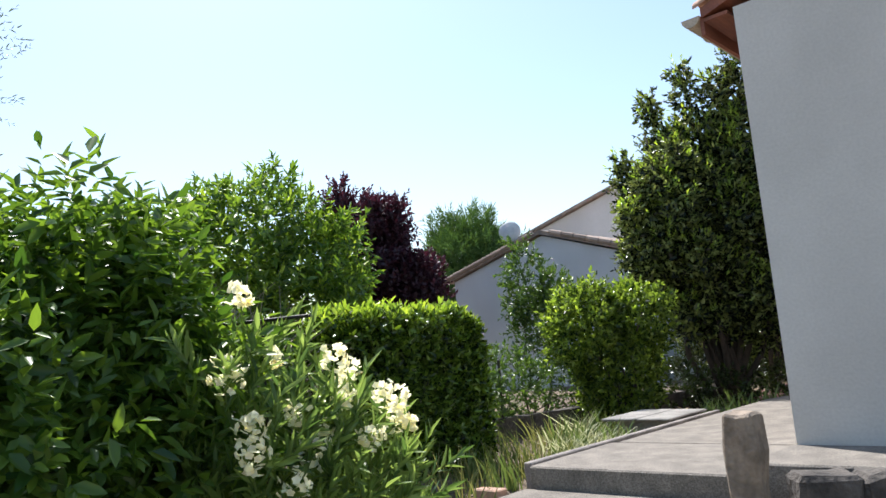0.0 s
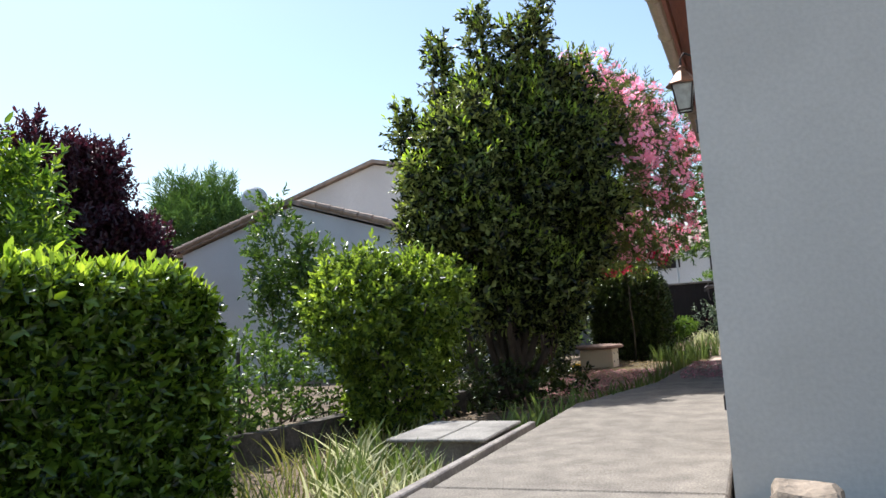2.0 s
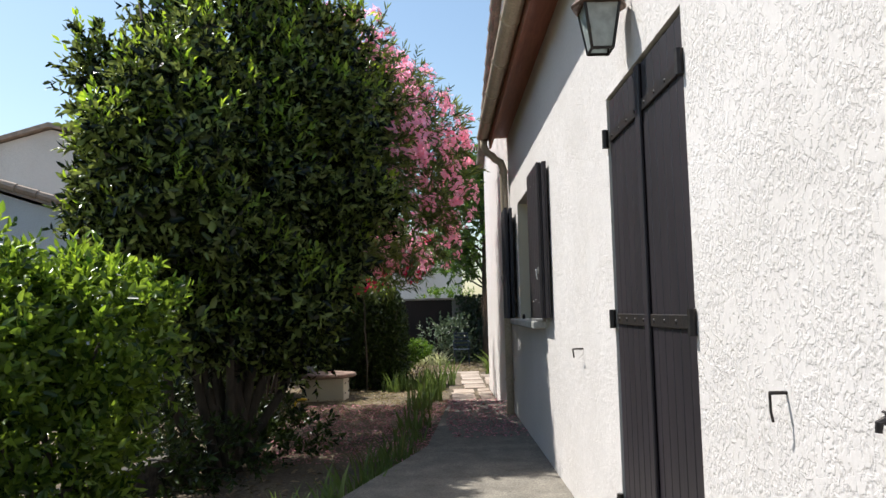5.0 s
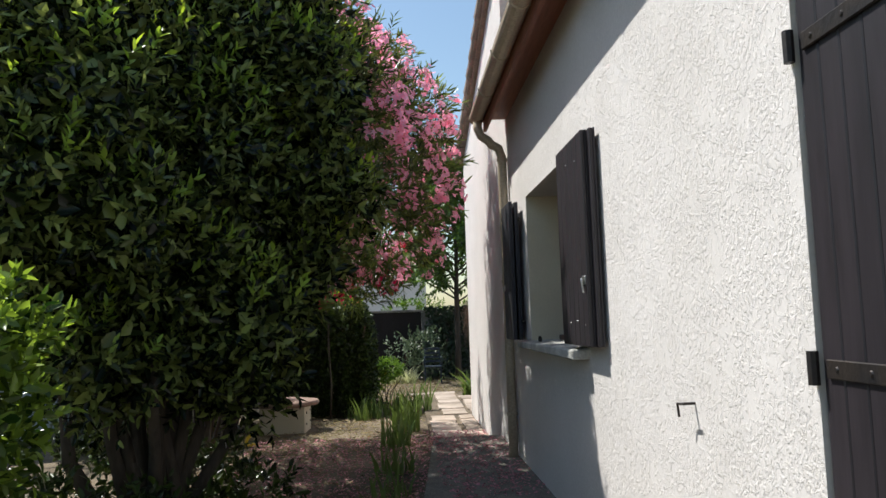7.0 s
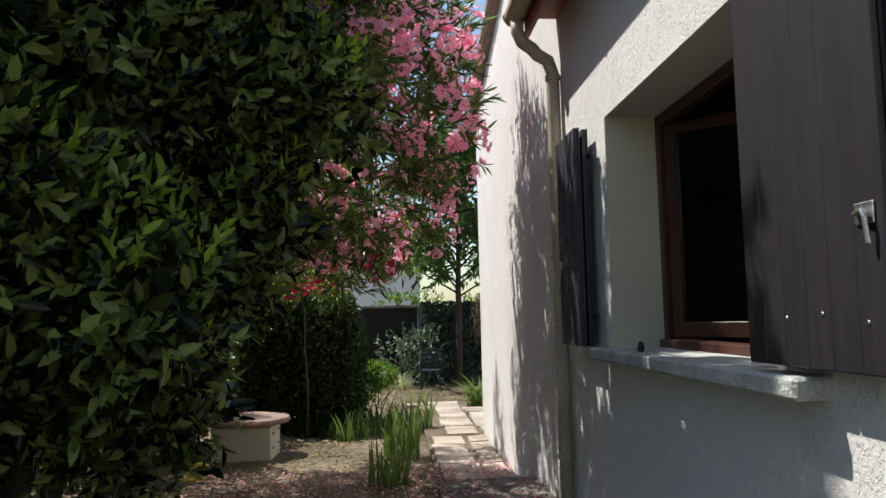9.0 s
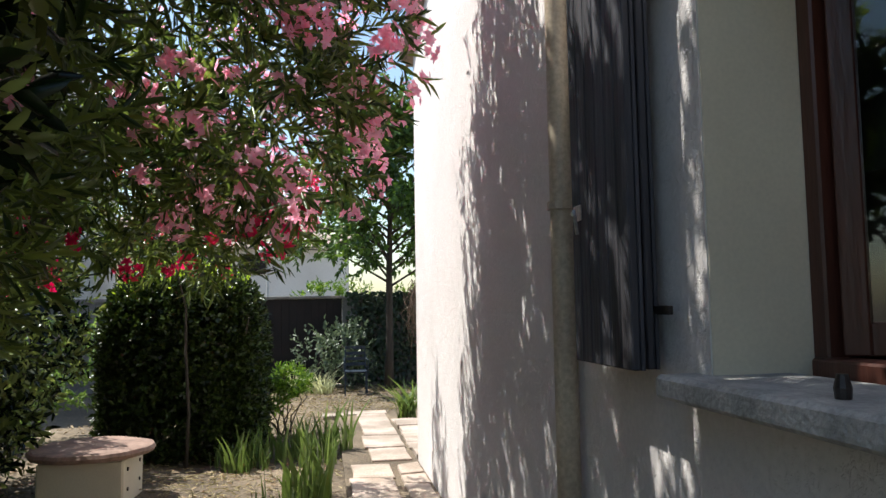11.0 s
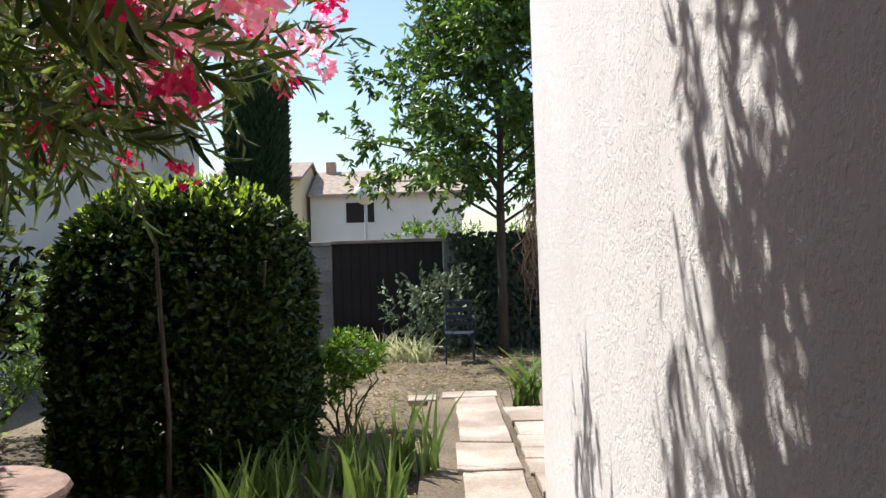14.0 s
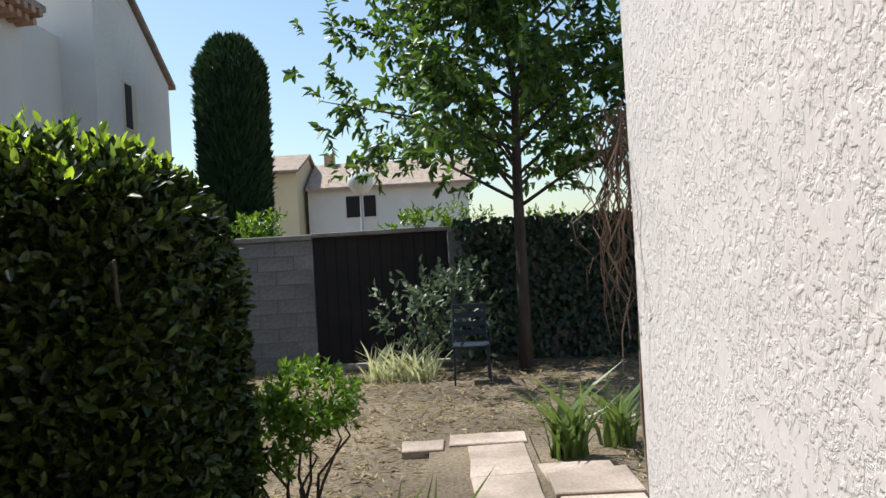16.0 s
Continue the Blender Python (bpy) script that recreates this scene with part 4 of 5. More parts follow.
# foreground left
WB = [(-2.95, 2.2, 0.33, 0.36, 0.45, 0.42), (-3.0, 1.85, 0.55, 0.34, 0.36, 0.5), (-2.9, 2.6, 0.2, 0.18, 0.22, 0.28)]
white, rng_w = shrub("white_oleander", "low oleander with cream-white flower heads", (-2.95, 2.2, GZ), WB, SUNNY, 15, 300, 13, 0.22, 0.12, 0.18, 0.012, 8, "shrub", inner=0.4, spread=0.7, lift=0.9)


def white_heads():
    """Each flower head of the white oleander is a part, each blossom on it a piece."""
    kinds = [leaf_mesh("blossom", *blossoms(rng_w, np.zeros((1, 3)), 1, 0.002, 0.021)[:3], 0.021, 0.019, WHITE) for _ in range(6)]
    for x, y, z, r in ((-2.72, 1.75, 1.21, 0.06), (-2.69, 1.64, 0.89, 0.085), (-2.64, 1.71, 0.67, 0.08), (-2.58, 1.68, 0.57, 0.075), (-2.79, 1.95, 0.94, 0.05), (-2.84, 2.32, 0.93, 0.075), (-2.85, 2.41, 0.85, 0.075), (-2.79, 2.29, 0.75, 0.07), (-2.75, 2.01, 0.69, 0.075), (-2.74, 2.17, 0.61, 0.08), (-2.69, 2.06, 0.53, 0.08), (-2.73, 2.53, 0.72, 0.085), (-2.78, 2.67, 0.70, 0.075), (-2.77, 2.62, 0.60, 0.08), (-2.76, 2.72, 0.56, 0.05), (-2.72, 2.27, 0.74, 0.07), (-2.65, 2.35, 0.55, 0.07), (-2.55, 1.85, 0.42, 0.08)):
        foot = Vector((x - 0.16, y + 0.12, z - 0.22))
        head = part("flower_head", tube([foot, Vector((x - 0.05, y + 0.03, z - 0.1)), Vector((x, y, z))], [0.006, 0.005, 0.003], 5), SUNNY, white, "cream-white flower head")
        for k in range(32):
            d = Vector(rng_w.normal(size=3)).normalized()
            b = new("blossom", kinds[k % 6])
            b.matrix_basis = Matrix.Translation(Vector((x, y, z)) + d * r * (0.5 + 0.5 * rng_w.random())) @ (d + Vector((0.3, -0.3, 0.5))).to_track_quat("Z", "Y").to_matrix().to_4x4()
            under(b, head)


white_heads()
FB = [(-3.5, 1.3, 0.75, 0.75, 0.75, 0.85), (-3.65, 1.5, 0.95, 0.6, 0.6, 0.8), (-3.15, 0.85, 0.5, 0.5, 0.5, 0.75)]
shrub("broadleaf_shrub", "big fresh green broad-leaved shrub", (-3.5, 1.3, GZ), FB, FRESH, 16, 2300, 8, 0.2, 0.10, 0.36, 0.03, 6, "shrub", droop=0.5, lift=0.8)
OB = [(-7.9, 1.35, 4.0, 1.15, 1.0, 0.9), (-8.0, 1.1, 3.0, 1.2, 1.1, 0.9)]
shrub("olive_tree", "grey-green olive tree at the garden edge", (-8.0, 1.2, GZ), OB, OLIVE, 24, 900, 12, 0.3, 0.06, 0.2, 0.07, 7, "tree")
TW = [(-5.7, 2.9, 1.0, 0.6, 0.7, 0.6), (-5.5, 3.5, 0.6, 0.45, 0.5, 0.6)]


def dead_bush():
    rng = np.random.default_rng(25)
    ob = thing("bare_twig_bush", (-5.6, 3.2, GZ), "tangle of bare grey dead twigs", "shrub")
    bm = bmesh.new()
    for _ in range(460):
        a, r = rng.random() * math.tau, rng.random()
        p = Vector((-5.6 + 0.4 * r * math.cos(a), 3.2 + 0.65 * r * math.sin(a), -0.05 + 0.7 * rng.random()))
        d = Vector((rng.normal() * 0.5, rng.normal() * 0.5, 1)).normalized()
        pts = [p]
        for k in range(4):
            d = (d + Vector(rng.normal(size=3) * 0.35)).normalized()
            pts.append(pts[-1] + d * 0.3)
        tube(pts, [0.006, 0.005, 0.004, 0.003, 0.002], 3, bm)
    part("twig_tangle", bm, DRYSTEM, ob)
    shrub("thin_bush", "thin olive-green bush among dead twigs", (-5.7, 3.1, GZ), TW, OLIVE, 26, 260, 7, 0.18, 0.05, 0.35, 0.012, 6)


dead_bush()

# behind the hedge
CB = [(-14.1, 9.5, 3.6, 1.9, 1.7, 1.35), (-13.3, 10.2, 2.9, 1.4, 1.3, 1.2), (-15.0, 8.9, 3.2, 1.5, 1.4, 1.5), (-13.7, 9.7, 1.6, 2.2, 1.8, 1.6)]
shrub("elder_tree", "wide light green elder tree beyond the hedge", (-13.9, 9.6, GZ), CB, FRESH, 17, 2300, 9, 0.4, 0.20, 0.34, 0.1, 5, "tree", droop=0.3, fill=False, tips=0.2)
DB = [(-14.95, 13.75, 2.6, 1.35, 1.3, 2.0), (-14.85, 13.85, 4.3, 0.9, 0.9, 0.9), (-15.6, 13.3, 4.5, 0.4, 0.4, 1.1), (-14.1, 14.3, 2.4, 0.9, 0.9, 1.2)]
shrub("purple_plum_tree", "dark purple-leaved plum tree beyond the hedge", (-14.95, 13.75, GZ), DB, PLUM, 18, 4200, 9, 0.35, 0.13, 0.45, 0.08, 6, "tree", lift=0.8)
EB = [(-19.3, 23.0, 4.2, 1.9, 1.9, 1.9), (-18.3, 23.4, 3.2, 1.6, 1.6, 1.5)]
shrub("round_pine", "rounded fresh green pine far behind", (-19.0, 23, GZ), EB, PINE, 19, 3200, 14, 0.45, 0.28, 0.10, 0.12, 4, "tree", lift=0.8)
YB = [(-7.45, 10.3, 1.9, 0.35, 0.35, 0.75), (-7.3, 10.4, 1.2, 0.4, 0.4, 0.6), (-6.9, 10.3, 1.5, 0.3, 0.3, 0.5)]
shrub("young_tree", "slender young tree with thin light crown", (-7.4, 10.35, GZ), YB, CHERRY, 27, 750, 7, 0.16, 0.08, 0.42, 0.02, 4, "tree")
WD = [(-6.6, 8.3, 0.35, 0.6, 0.7, 0.5), (-6.2, 9.6, 0.3, 0.5, 0.6, 0.5), (-6.5, 7.4, 0.25, 0.5, 0.6, 0.5), (-6.2, 6.6, 0.2, 0.4, 0.4, 0.5)]
shrub("wild_shrub", "loose light green weedy shrubs along the border", (-6.4, 8.2, GZ), WD, CHERRY, 28, 1300, 7, 0.18, 0.07, 0.40, 0.012, 9)

# neighbouring houses


def gable_house(name, label, x0, x1, y0, y1, z_eave_l, z_eave_r, xp, zp, wall, dish=False):
    h = thing(name, ((x0 + x1) / 2, y0, GZ), label, "house")
    part("wall", prism([(x0, GZ - 0.2), (x1, GZ - 0.2), (x1, z_eave_r), (xp, zp), (x0, z_eave_l)], 1, y0, y1), wall, h)
    part("roof", prism([(x0 - 0.25, z_eave_l - 0.02), (xp, zp + 0.04), (x1 + 0.25, z_eave_r - 0.02), (x1 + 0.25, z_eave_r + 0.09), (xp, zp + 0.16), (x0 - 0.25, z_eave_l + 0.09)], 1, y0 - 0.12, y1 + 0.1), OLDTILE, h, "weathered tile roof")
    tile = finish(tube([(0, 0, 0), (0.4, 0, 0)], [0.08, 0.065], 8), "verge_tile", OLDTILE)
    for (ax, az), (bx, bz) in (((x0 - 0.25, z_eave_l), (xp, zp + 0.06)), ((x1 + 0.25, z_eave_r), (xp, zp + 0.06))):
        length = math.hypot(bx - ax, bz - az)
        for k in range(int(length / 0.38)):
            u = k * 0.38 / length
            t = new("verge_tile", tile)
            t.location = (ax + (bx - ax) * u, y0 - 0.1, az + (bz - az) * u + 0.1)
            t.rotation_euler = (0, -math.atan2(bz - az, bx - ax), 0)
            under(t, h)
    return h


ga = gable_house("garage_house", "low pale gabled house with old tile verge, in shade", -14.9, -8.6, 17.0, 24.0, 2.98, 2.85, -11.6, 3.85, BLUEWALL)


def make_dish():
    d = thing("satellite_dish", (-12.6, 16.95, 3.5), "round grey satellite dish above the tile verge", "satellite dish")
    prof = [(0.02, 0.09), (0.18, 0.075), (0.32, 0.03), (0.38, 0.0), (0.385, 0.008), (0.32, 0.042), (0.18, 0.088), (0.02, 0.104)]
    ob = part("reflector", lathe(prof, (0, 0, 0), 28), DISHGREY, d)
    ob.matrix_basis = pose(-12.55, 16.85, 4.12, 78, 0, 33) @ Matrix.Diagonal((0.8, 0.8, 0.8, 1))
    part("mast", tube([(-12.55, 17.05, 3.3), (-12.55, 17.0, 4.1)], 0.03, 8), STEEL, d)


make_dish()

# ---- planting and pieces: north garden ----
clipped_hedge("clipped_round_shrub", "big rounded clipped green shrub, coloured dark for its shaded face", (-5.28, 19.05, GZ), (-3.58, 20.9, 1.78), SHADYHEDGE, 21, 9600, 0.06, 0.5, power=2.6, young=0.22)
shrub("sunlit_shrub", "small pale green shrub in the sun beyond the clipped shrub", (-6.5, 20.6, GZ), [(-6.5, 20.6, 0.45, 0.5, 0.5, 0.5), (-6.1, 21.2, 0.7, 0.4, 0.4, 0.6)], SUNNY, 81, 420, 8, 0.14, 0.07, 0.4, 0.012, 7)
shrub("small_leafy_shrub", "small light green shrub on bare stems", (-3.35, 20.7, GZ), [(-3.32, 20.75, 0.42, 0.26, 0.26, 0.17), (-3.55, 20.6, 0.25, 0.22, 0.22, 0.2)], FRESH, 22, 420, 7, 0.07, 0.05, 0.42, 0.012, 9)
shrub("loose_leafy_shrub", "loose dark green shrub against the dark gate", (-2.9, 25.8, GZ), [(-2.95, 25.85, 0.4, 0.4, 0.35, 0.4), (-2.45, 25.9, 0.45, 0.45, 0.35, 0.6)], OLIVE, 23, 150, 7, 0.3, 0.10, 0.5, 0.014, 7)


def make_cherry():
    rng = np.random.default_rng(31)
    base = Vector((-1.62, 25.75, GZ))
    tree = thing("cherry_tree", base, "young cherry tree with loose green crown before the wall", "tree")
    trunk_top = base + Vector((0.02, 0, 2.25))
    part("trunk", tube([base - Vector((0, 0, 0.1)), base + Vector((0.02, 0.02, 1.0)), trunk_top, base + Vector((0.05, 0, 3.3)), base + Vector((0.0, 0, 4.6)), base + Vector((0.05, 0, 5.6))], [0.095, 0.075, 0.065, 0.05, 0.03, 0.01], 10), BARK, tree, smooth=True)
    pts, outs = [], []
    for k in range(44):
        a = k * 2.4 + rng.normal() * 0.3
        z0 = 2.0 + 3.45 * (k / 44)
        start = base + Vector((0.02, 0, z0))
        reach = (3.1 - 2.2 * (k / 44)) * (0.6 + 0.45 * rng.random())
        tip = start + Vector((math.cos(a) * reach, math.sin(a) * reach, reach * (0.18 + 0.3 * rng.random() + 0.4 * k / 44)))
        sag = Vector((0, 0, -0.12 * reach))
        mid = start.lerp(tip, 0.5) - sag
        part("limb", tube([start, mid, tip], [0.026, 0.016, 0.005], 5), BARK, tree, smooth=True)
        for j in range(44):
            u = 0.25 + 0.8 * rng.random()
            c = (start.lerp(mid, u * 2) if u < 0.5 else mid.lerp(tip, u * 2 - 1)) + Vector(rng.normal(size=3) * 0.15)
            pts.append(c)
            outs.append(Vector((math.cos(a), math.sin(a), 0.1)) + Vector(rng.normal(size=3) * 0.5))
    data = shoots(rng, np.array(pts), unit(np.array(outs)), 9, 0.26, 0.135, droop=0.5, lift=0.1)
    leaves_part("crown", data, 0.42, CHERRY, tree)


make_cherry()


def make_cypress():
    rng = np.random.default_rng(32)
    c = thing("cypress", (-6.8, 31.9, GZ), "dark clipped columnar cypress behind the wall", "tree")
    n = 15000
    z = rng.random(n) * 6.0
    a = rng.random(n) * math.tau
    r = 0.64 * np.minimum(1, np.sqrt(np.clip((6.05 - z) / 0.75, 0, 1))) * (0.93 + 0.1 * rng.random(n)) * np.clip(0.8 + z * 0.06, 0.8, 1)
    p = np.stack([-6.8 + r * np.cos(a), 31.9 + r * np.sin(a), GZ + 0.1 + z], -1)
    out = np.stack([np.cos(a), np.sin(a), np.full(n, 1.6)], -1) + rng.normal(size=(n, 3)) * 0.35
    leaves_part("crown", (p, out, rng.normal(size=(n, 3)), 0.16 + 0.1 * rng.random(n)), 0.2, CYPRESS, c)
    part("core", lathe([(0.3, 0.1), (0.45, 0.8), (0.56, 4.0), (0.52, 5.4), (0.2, 5.8)], (-6.8, 31.9, GZ), 16), CYPRESS, c)
    part("trunk", tube([(-6.8, 31.9, GZ - 0.1), (-6.8, 31.9, 2)], 0.12, 8), BARK, c)


make_cypress()

# garden wall and gate
GY = 26.75


def make_wall_gate():
    for name, x0, x1 in (("garden_wall", -12.0, -4.36), ("garden_wall", -2.50, 7.0)):
        w = thing(name, ((x0 + x1) / 2, GY, GZ), "grey rendered garden wall with cement coping", "wall", kind="structure")
        part("wall_body", box((x0, GY, GZ - 0.2), (x1, GY + 0.2, 1.52)), BLOCK, w)
        part("coping", box((x0, GY - 0.04, 1.523), (x1, GY + 0.24, 1.60), 0.01), KERB, w)
    g = thing("garden_gate", (-3.43, GY, GZ), "wide closed brown-black garden gate", "gate")
    part("gate_frame", box((-4.355, GY + 0.05, GZ + 0.05), (-2.505, GY + 0.08, 1.55)), BROWNGATE, g)
    for k in range(12):
        a = -4.35 + k * 0.1535
        part("board", box((a, GY + 0.03, GZ + 0.06), (a + 0.149, GY + 0.049, 1.545), 0.003), BROWNGATE, g)
    part("lintel", box((-4.36, GY - 0.03, 1.553), (-2.50, GY + 0.2, 1.61), 0.008), KERB, g)
    part("sill", box((-4.36, GY - 0.1, GZ - 0.1), (-2.50, GY + 0.2, GZ + 0.035), 0.008), PAVER, g)


make_wall_gate()


def make_wall_blocks():
    """Courses of concrete blocks showing through the thin render beside the gate."""
    wall = [o for o in bpy.data.objects if o.name.startswith("garden_wall") and o.location.x < -5][0]
    block = finish(roughen(box((-0.2465, -0.008, -0.096), (0.2465, 0.004, 0.096), 0.004), 0.003, 9), "block", BLOCK)
    for row in range(9):
        for k in range(7):
            x = -4.62 - 0.5 * k - (0.25 if row % 2 else 0.0)
            b = new("block", block)
            b.location = (x, GY - 0.006, GZ + 0.1 + row * 0.196)
            under(b, wall)


make_wall_blocks()


def make_chair():
    c = thing("blue_garden_chair", (-2.3, 25.0, GZ), "dark blue metal garden chair by the wall", "chair")
    x, y, z = -2.3, 25.0, GZ
    part("seat", box((x - 0.21, y - 0.2, z + 0.42), (x + 0.21, y + 0.2, z + 0.445), 0.008), BLUEPAINT, c)
    for sx in (-1, 1):
        part("leg", tube([(x + sx * 0.2, y - 0.2, z), (x + sx * 0.19, y - 0.18, z + 0.43)], 0.012, 6), BLUEPAINT, c)
        part("leg", tube([(x + sx * 0.2, y + 0.24, z), (x + sx * 0.19, y + 0.18, z + 0.43)], 0.012, 6), BLUEPAINT, c)
        part("back_post", tube([(x + sx * 0.19, y + 0.18, z + 0.43), (x + sx * 0.18, y + 0.27, z + 0.88)], 0.012, 6), BLUEPAINT, c)
        part("armrest", tube([(x + sx * 0.21, y - 0.18, z + 0.43), (x + sx * 0.22, y - 0.17, z + 0.64), (x + sx * 0.2, y + 0.22, z + 0.66)], 0.011, 6), BLUEPAINT, c)
    for k in range(4):
        part("back_slat", box((x - 0.18, y + 0.195 + 0.02 * k, z + 0.52 + 0.1 * k), (x + 0.18, y + 0.207 + 0.02 * k, z + 0.58 + 0.1 * k), 0.003), BLUEPAINT, c)


make_chair()


def make_far_houses():
    h = thing("white_house", (-9.5, 30, GZ), "white two-storey house with genoise eave", "house")
    part("wall", prism([(30.1, GZ), (33.7, GZ), (33.7, 5.5), (30.1, 7.75)], 0, -11.5, -8.76), WHITEWALL, h)
    part("roof", prism([(30.0, 7.87), (33.9, 5.43), (33.9, 5.53), (30.0, 7.98)], 0, -11.6, -8.66), OLDTILE, h)
    part("front_wall", prism([(-17.2, GZ), (-8.70, GZ), (-8.70, 5.1), (-12.96, 6.22), (-17.2, 5.1)], 1, 24.02, 27.6), WHITEWALL, h)
    part("front_roof", prism([(-8.35, 5.2), (-12.96, 6.26), (-17.5, 5.05), (-17.5, 5.15), (-12.96, 6.38), (-8.35, 5.3)], 1, 23.85, 27.7), OLDTILE, h)
    part("link_wall", box((-11.5, 27.602, GZ), (-9.4, 30.098, 5.6)), WHITEWALL, h)
    eave = finish(tube([(0, 0, 0), (0.32, 0, 0.0)], [0.075, 0.06], 8), "eave_tile", TILE)
    for k in range(18):
        for row in range(2):
            t = new("eave_tile", eave)
            t.location = (-8.70 - 0.04 + 0.1 * row, 24.1 + k * 0.2, 5.02 + 0.11 * row)
            under(t, h)
    for x, y0, z0, z1 in ((-8.76, 31.2, 4.05, 5.05), (-8.70, 26.3, 3.7, 4.75), (-8.70, 24.9, 3.7, 4.75)):
        wdw = part("window", box((x - 0.01, y0, z0), (x + 0.03, y0 + 0.6, z1), 0.01), PLASTER, h, "pale window surround")
        part("pane", box((x + 0.02, y0 + 0.04, z0 + 0.06), (x + 0.034, y0 + 0.36, z1 - 0.06)), BROWNGATE, wdw)
    h = thing("yellow_house", (-9.5, 50, GZ), "pale yellow house with brown tile roof, far off", "house")
    part("wall", prism([(50.6, GZ), (56.4, GZ), (56.4, 5.4), (53.5, 6.45), (50.6, 5.4)], 0, -13.4, -9.3), YELLOWWALL, h)
    part("roof", prism([(50.2, 5.38), (53.5, 6.5), (56.8, 5.38), (56.8, 5.5), (53.5, 6.64), (50.2, 5.5)], 0, -13.6, -9.15), OLDTILE, h)
    h = thing("small_white_house", (-5.5, 50, GZ), "small white house with tile roof, far off", "house")
    part("wall", prism([(52, GZ), (57, GZ), (57, 4.7), (54.5, 5.95), (52, 4.7)], 0, -9.1, -1.5), WHITEWALL, h)
    part("roof", prism([(51.6, 4.62), (51.6, 4.74), (54.5, 6.2), (57.4, 4.74), (57.4, 4.62), (54.5, 6.06)], 0, -9.12, -1.2), OLDTILE, h)
    wdw = part("window", box((-7.3, 51.95, 3.3), (-5.9, 51.99, 4.3), 0.01), BROWNGATE, h)
    part("chimney", box((-8.6, 54.2, 5.6), (-8.1, 54.7, 6.7), 0.02), TILE, h)


make_far_houses()


def make_globe():
    g = thing("street_lamp", (-4.6, 35.0, GZ), "street lamp with a white opal globe beyond the wall", "street lamp")
    part("pole", tube([(-4.6, 35.0, GZ), (-4.6, 35.0, 2.9)], 0.045, 10), DISHGREY, g)
    part("globe", lathe([(0.08, -0.30), (0.2, -0.24), (0.3, -0.1), (0.33, 0.02), (0.3, 0.14), (0.2, 0.26), (0.06, 0.32)], (-4.6, 35.0, 3.15), 20), OPAL, g, smooth=True)


make_globe()



def make_climbers():
    rng = np.random.default_rng(51)
    ob = thing("ivy", (-1.0, GY - 0.05, GZ), "dark green ivy covering the garden wall", "climber")
    n = 4200
    x = -2.4 + 3.6 * rng.random(n) ** 0.9
    z = GZ + 1.95 * rng.random(n) ** 0.8
    p = np.stack([x, GY - 0.04 - 0.16 * rng.random(n), z], -1)
    way = np.stack([rng.normal(size=n) * 0.6, -0.4 + rng.normal(size=n) * 0.3, -0.7 + rng.normal(size=n) * 0.4], -1)
    up = np.stack([rng.normal(size=n) * 0.3, -np.ones(n), 0.4 + rng.normal(size=n) * 0.3], -1)
    leaves_part("foliage", (p, way, up, 0.07 + 0.04 * rng.random(n)), 0.75, IVY, ob)
    for k in range(7):
        xx = -2.2 + 0.5 * k
        part("stem", tube([(xx, GY - 0.03, GZ - 0.05), (xx + 0.1, GY - 0.02, 0.5), (xx - 0.05, GY - 0.02, 1.4)], 0.012, 5), BARK, ob)
    v = thing("dry_vine", (WX + 0.06, Y2 + 0.1, GZ), "brown dry hanging vine at the house corner", "climber")
    for k in range(60):
        a = Vector((WX - 0.035 + 0.10 * rng.random(), Y2 + 0.02 + 0.25 * rng.random(), 1.62 - 0.2 * rng.random()))
        pts = [a]
        drop = 0.2 + 0.5 * rng.random()
        for j in range(6):
            pts.append(pts[-1] + Vector((rng.normal() * 0.032, rng.normal() * 0.032, -drop / 6)))
        part("strand", tube(pts, [0.003, 0.003, 0.003, 0.0025, 0.002, 0.002, 0.0015], 3), DRYVINE, v)
    part("main_stem", tube([(WX + 0.06, Y2 + 0.1, GZ - 0.05), (WX + 0.03, Y2 + 0.14, 0.7), (WX + 0.05, Y2 + 0.1, 1.65)], 0.007, 6), DRYVINE, v)


make_climbers()



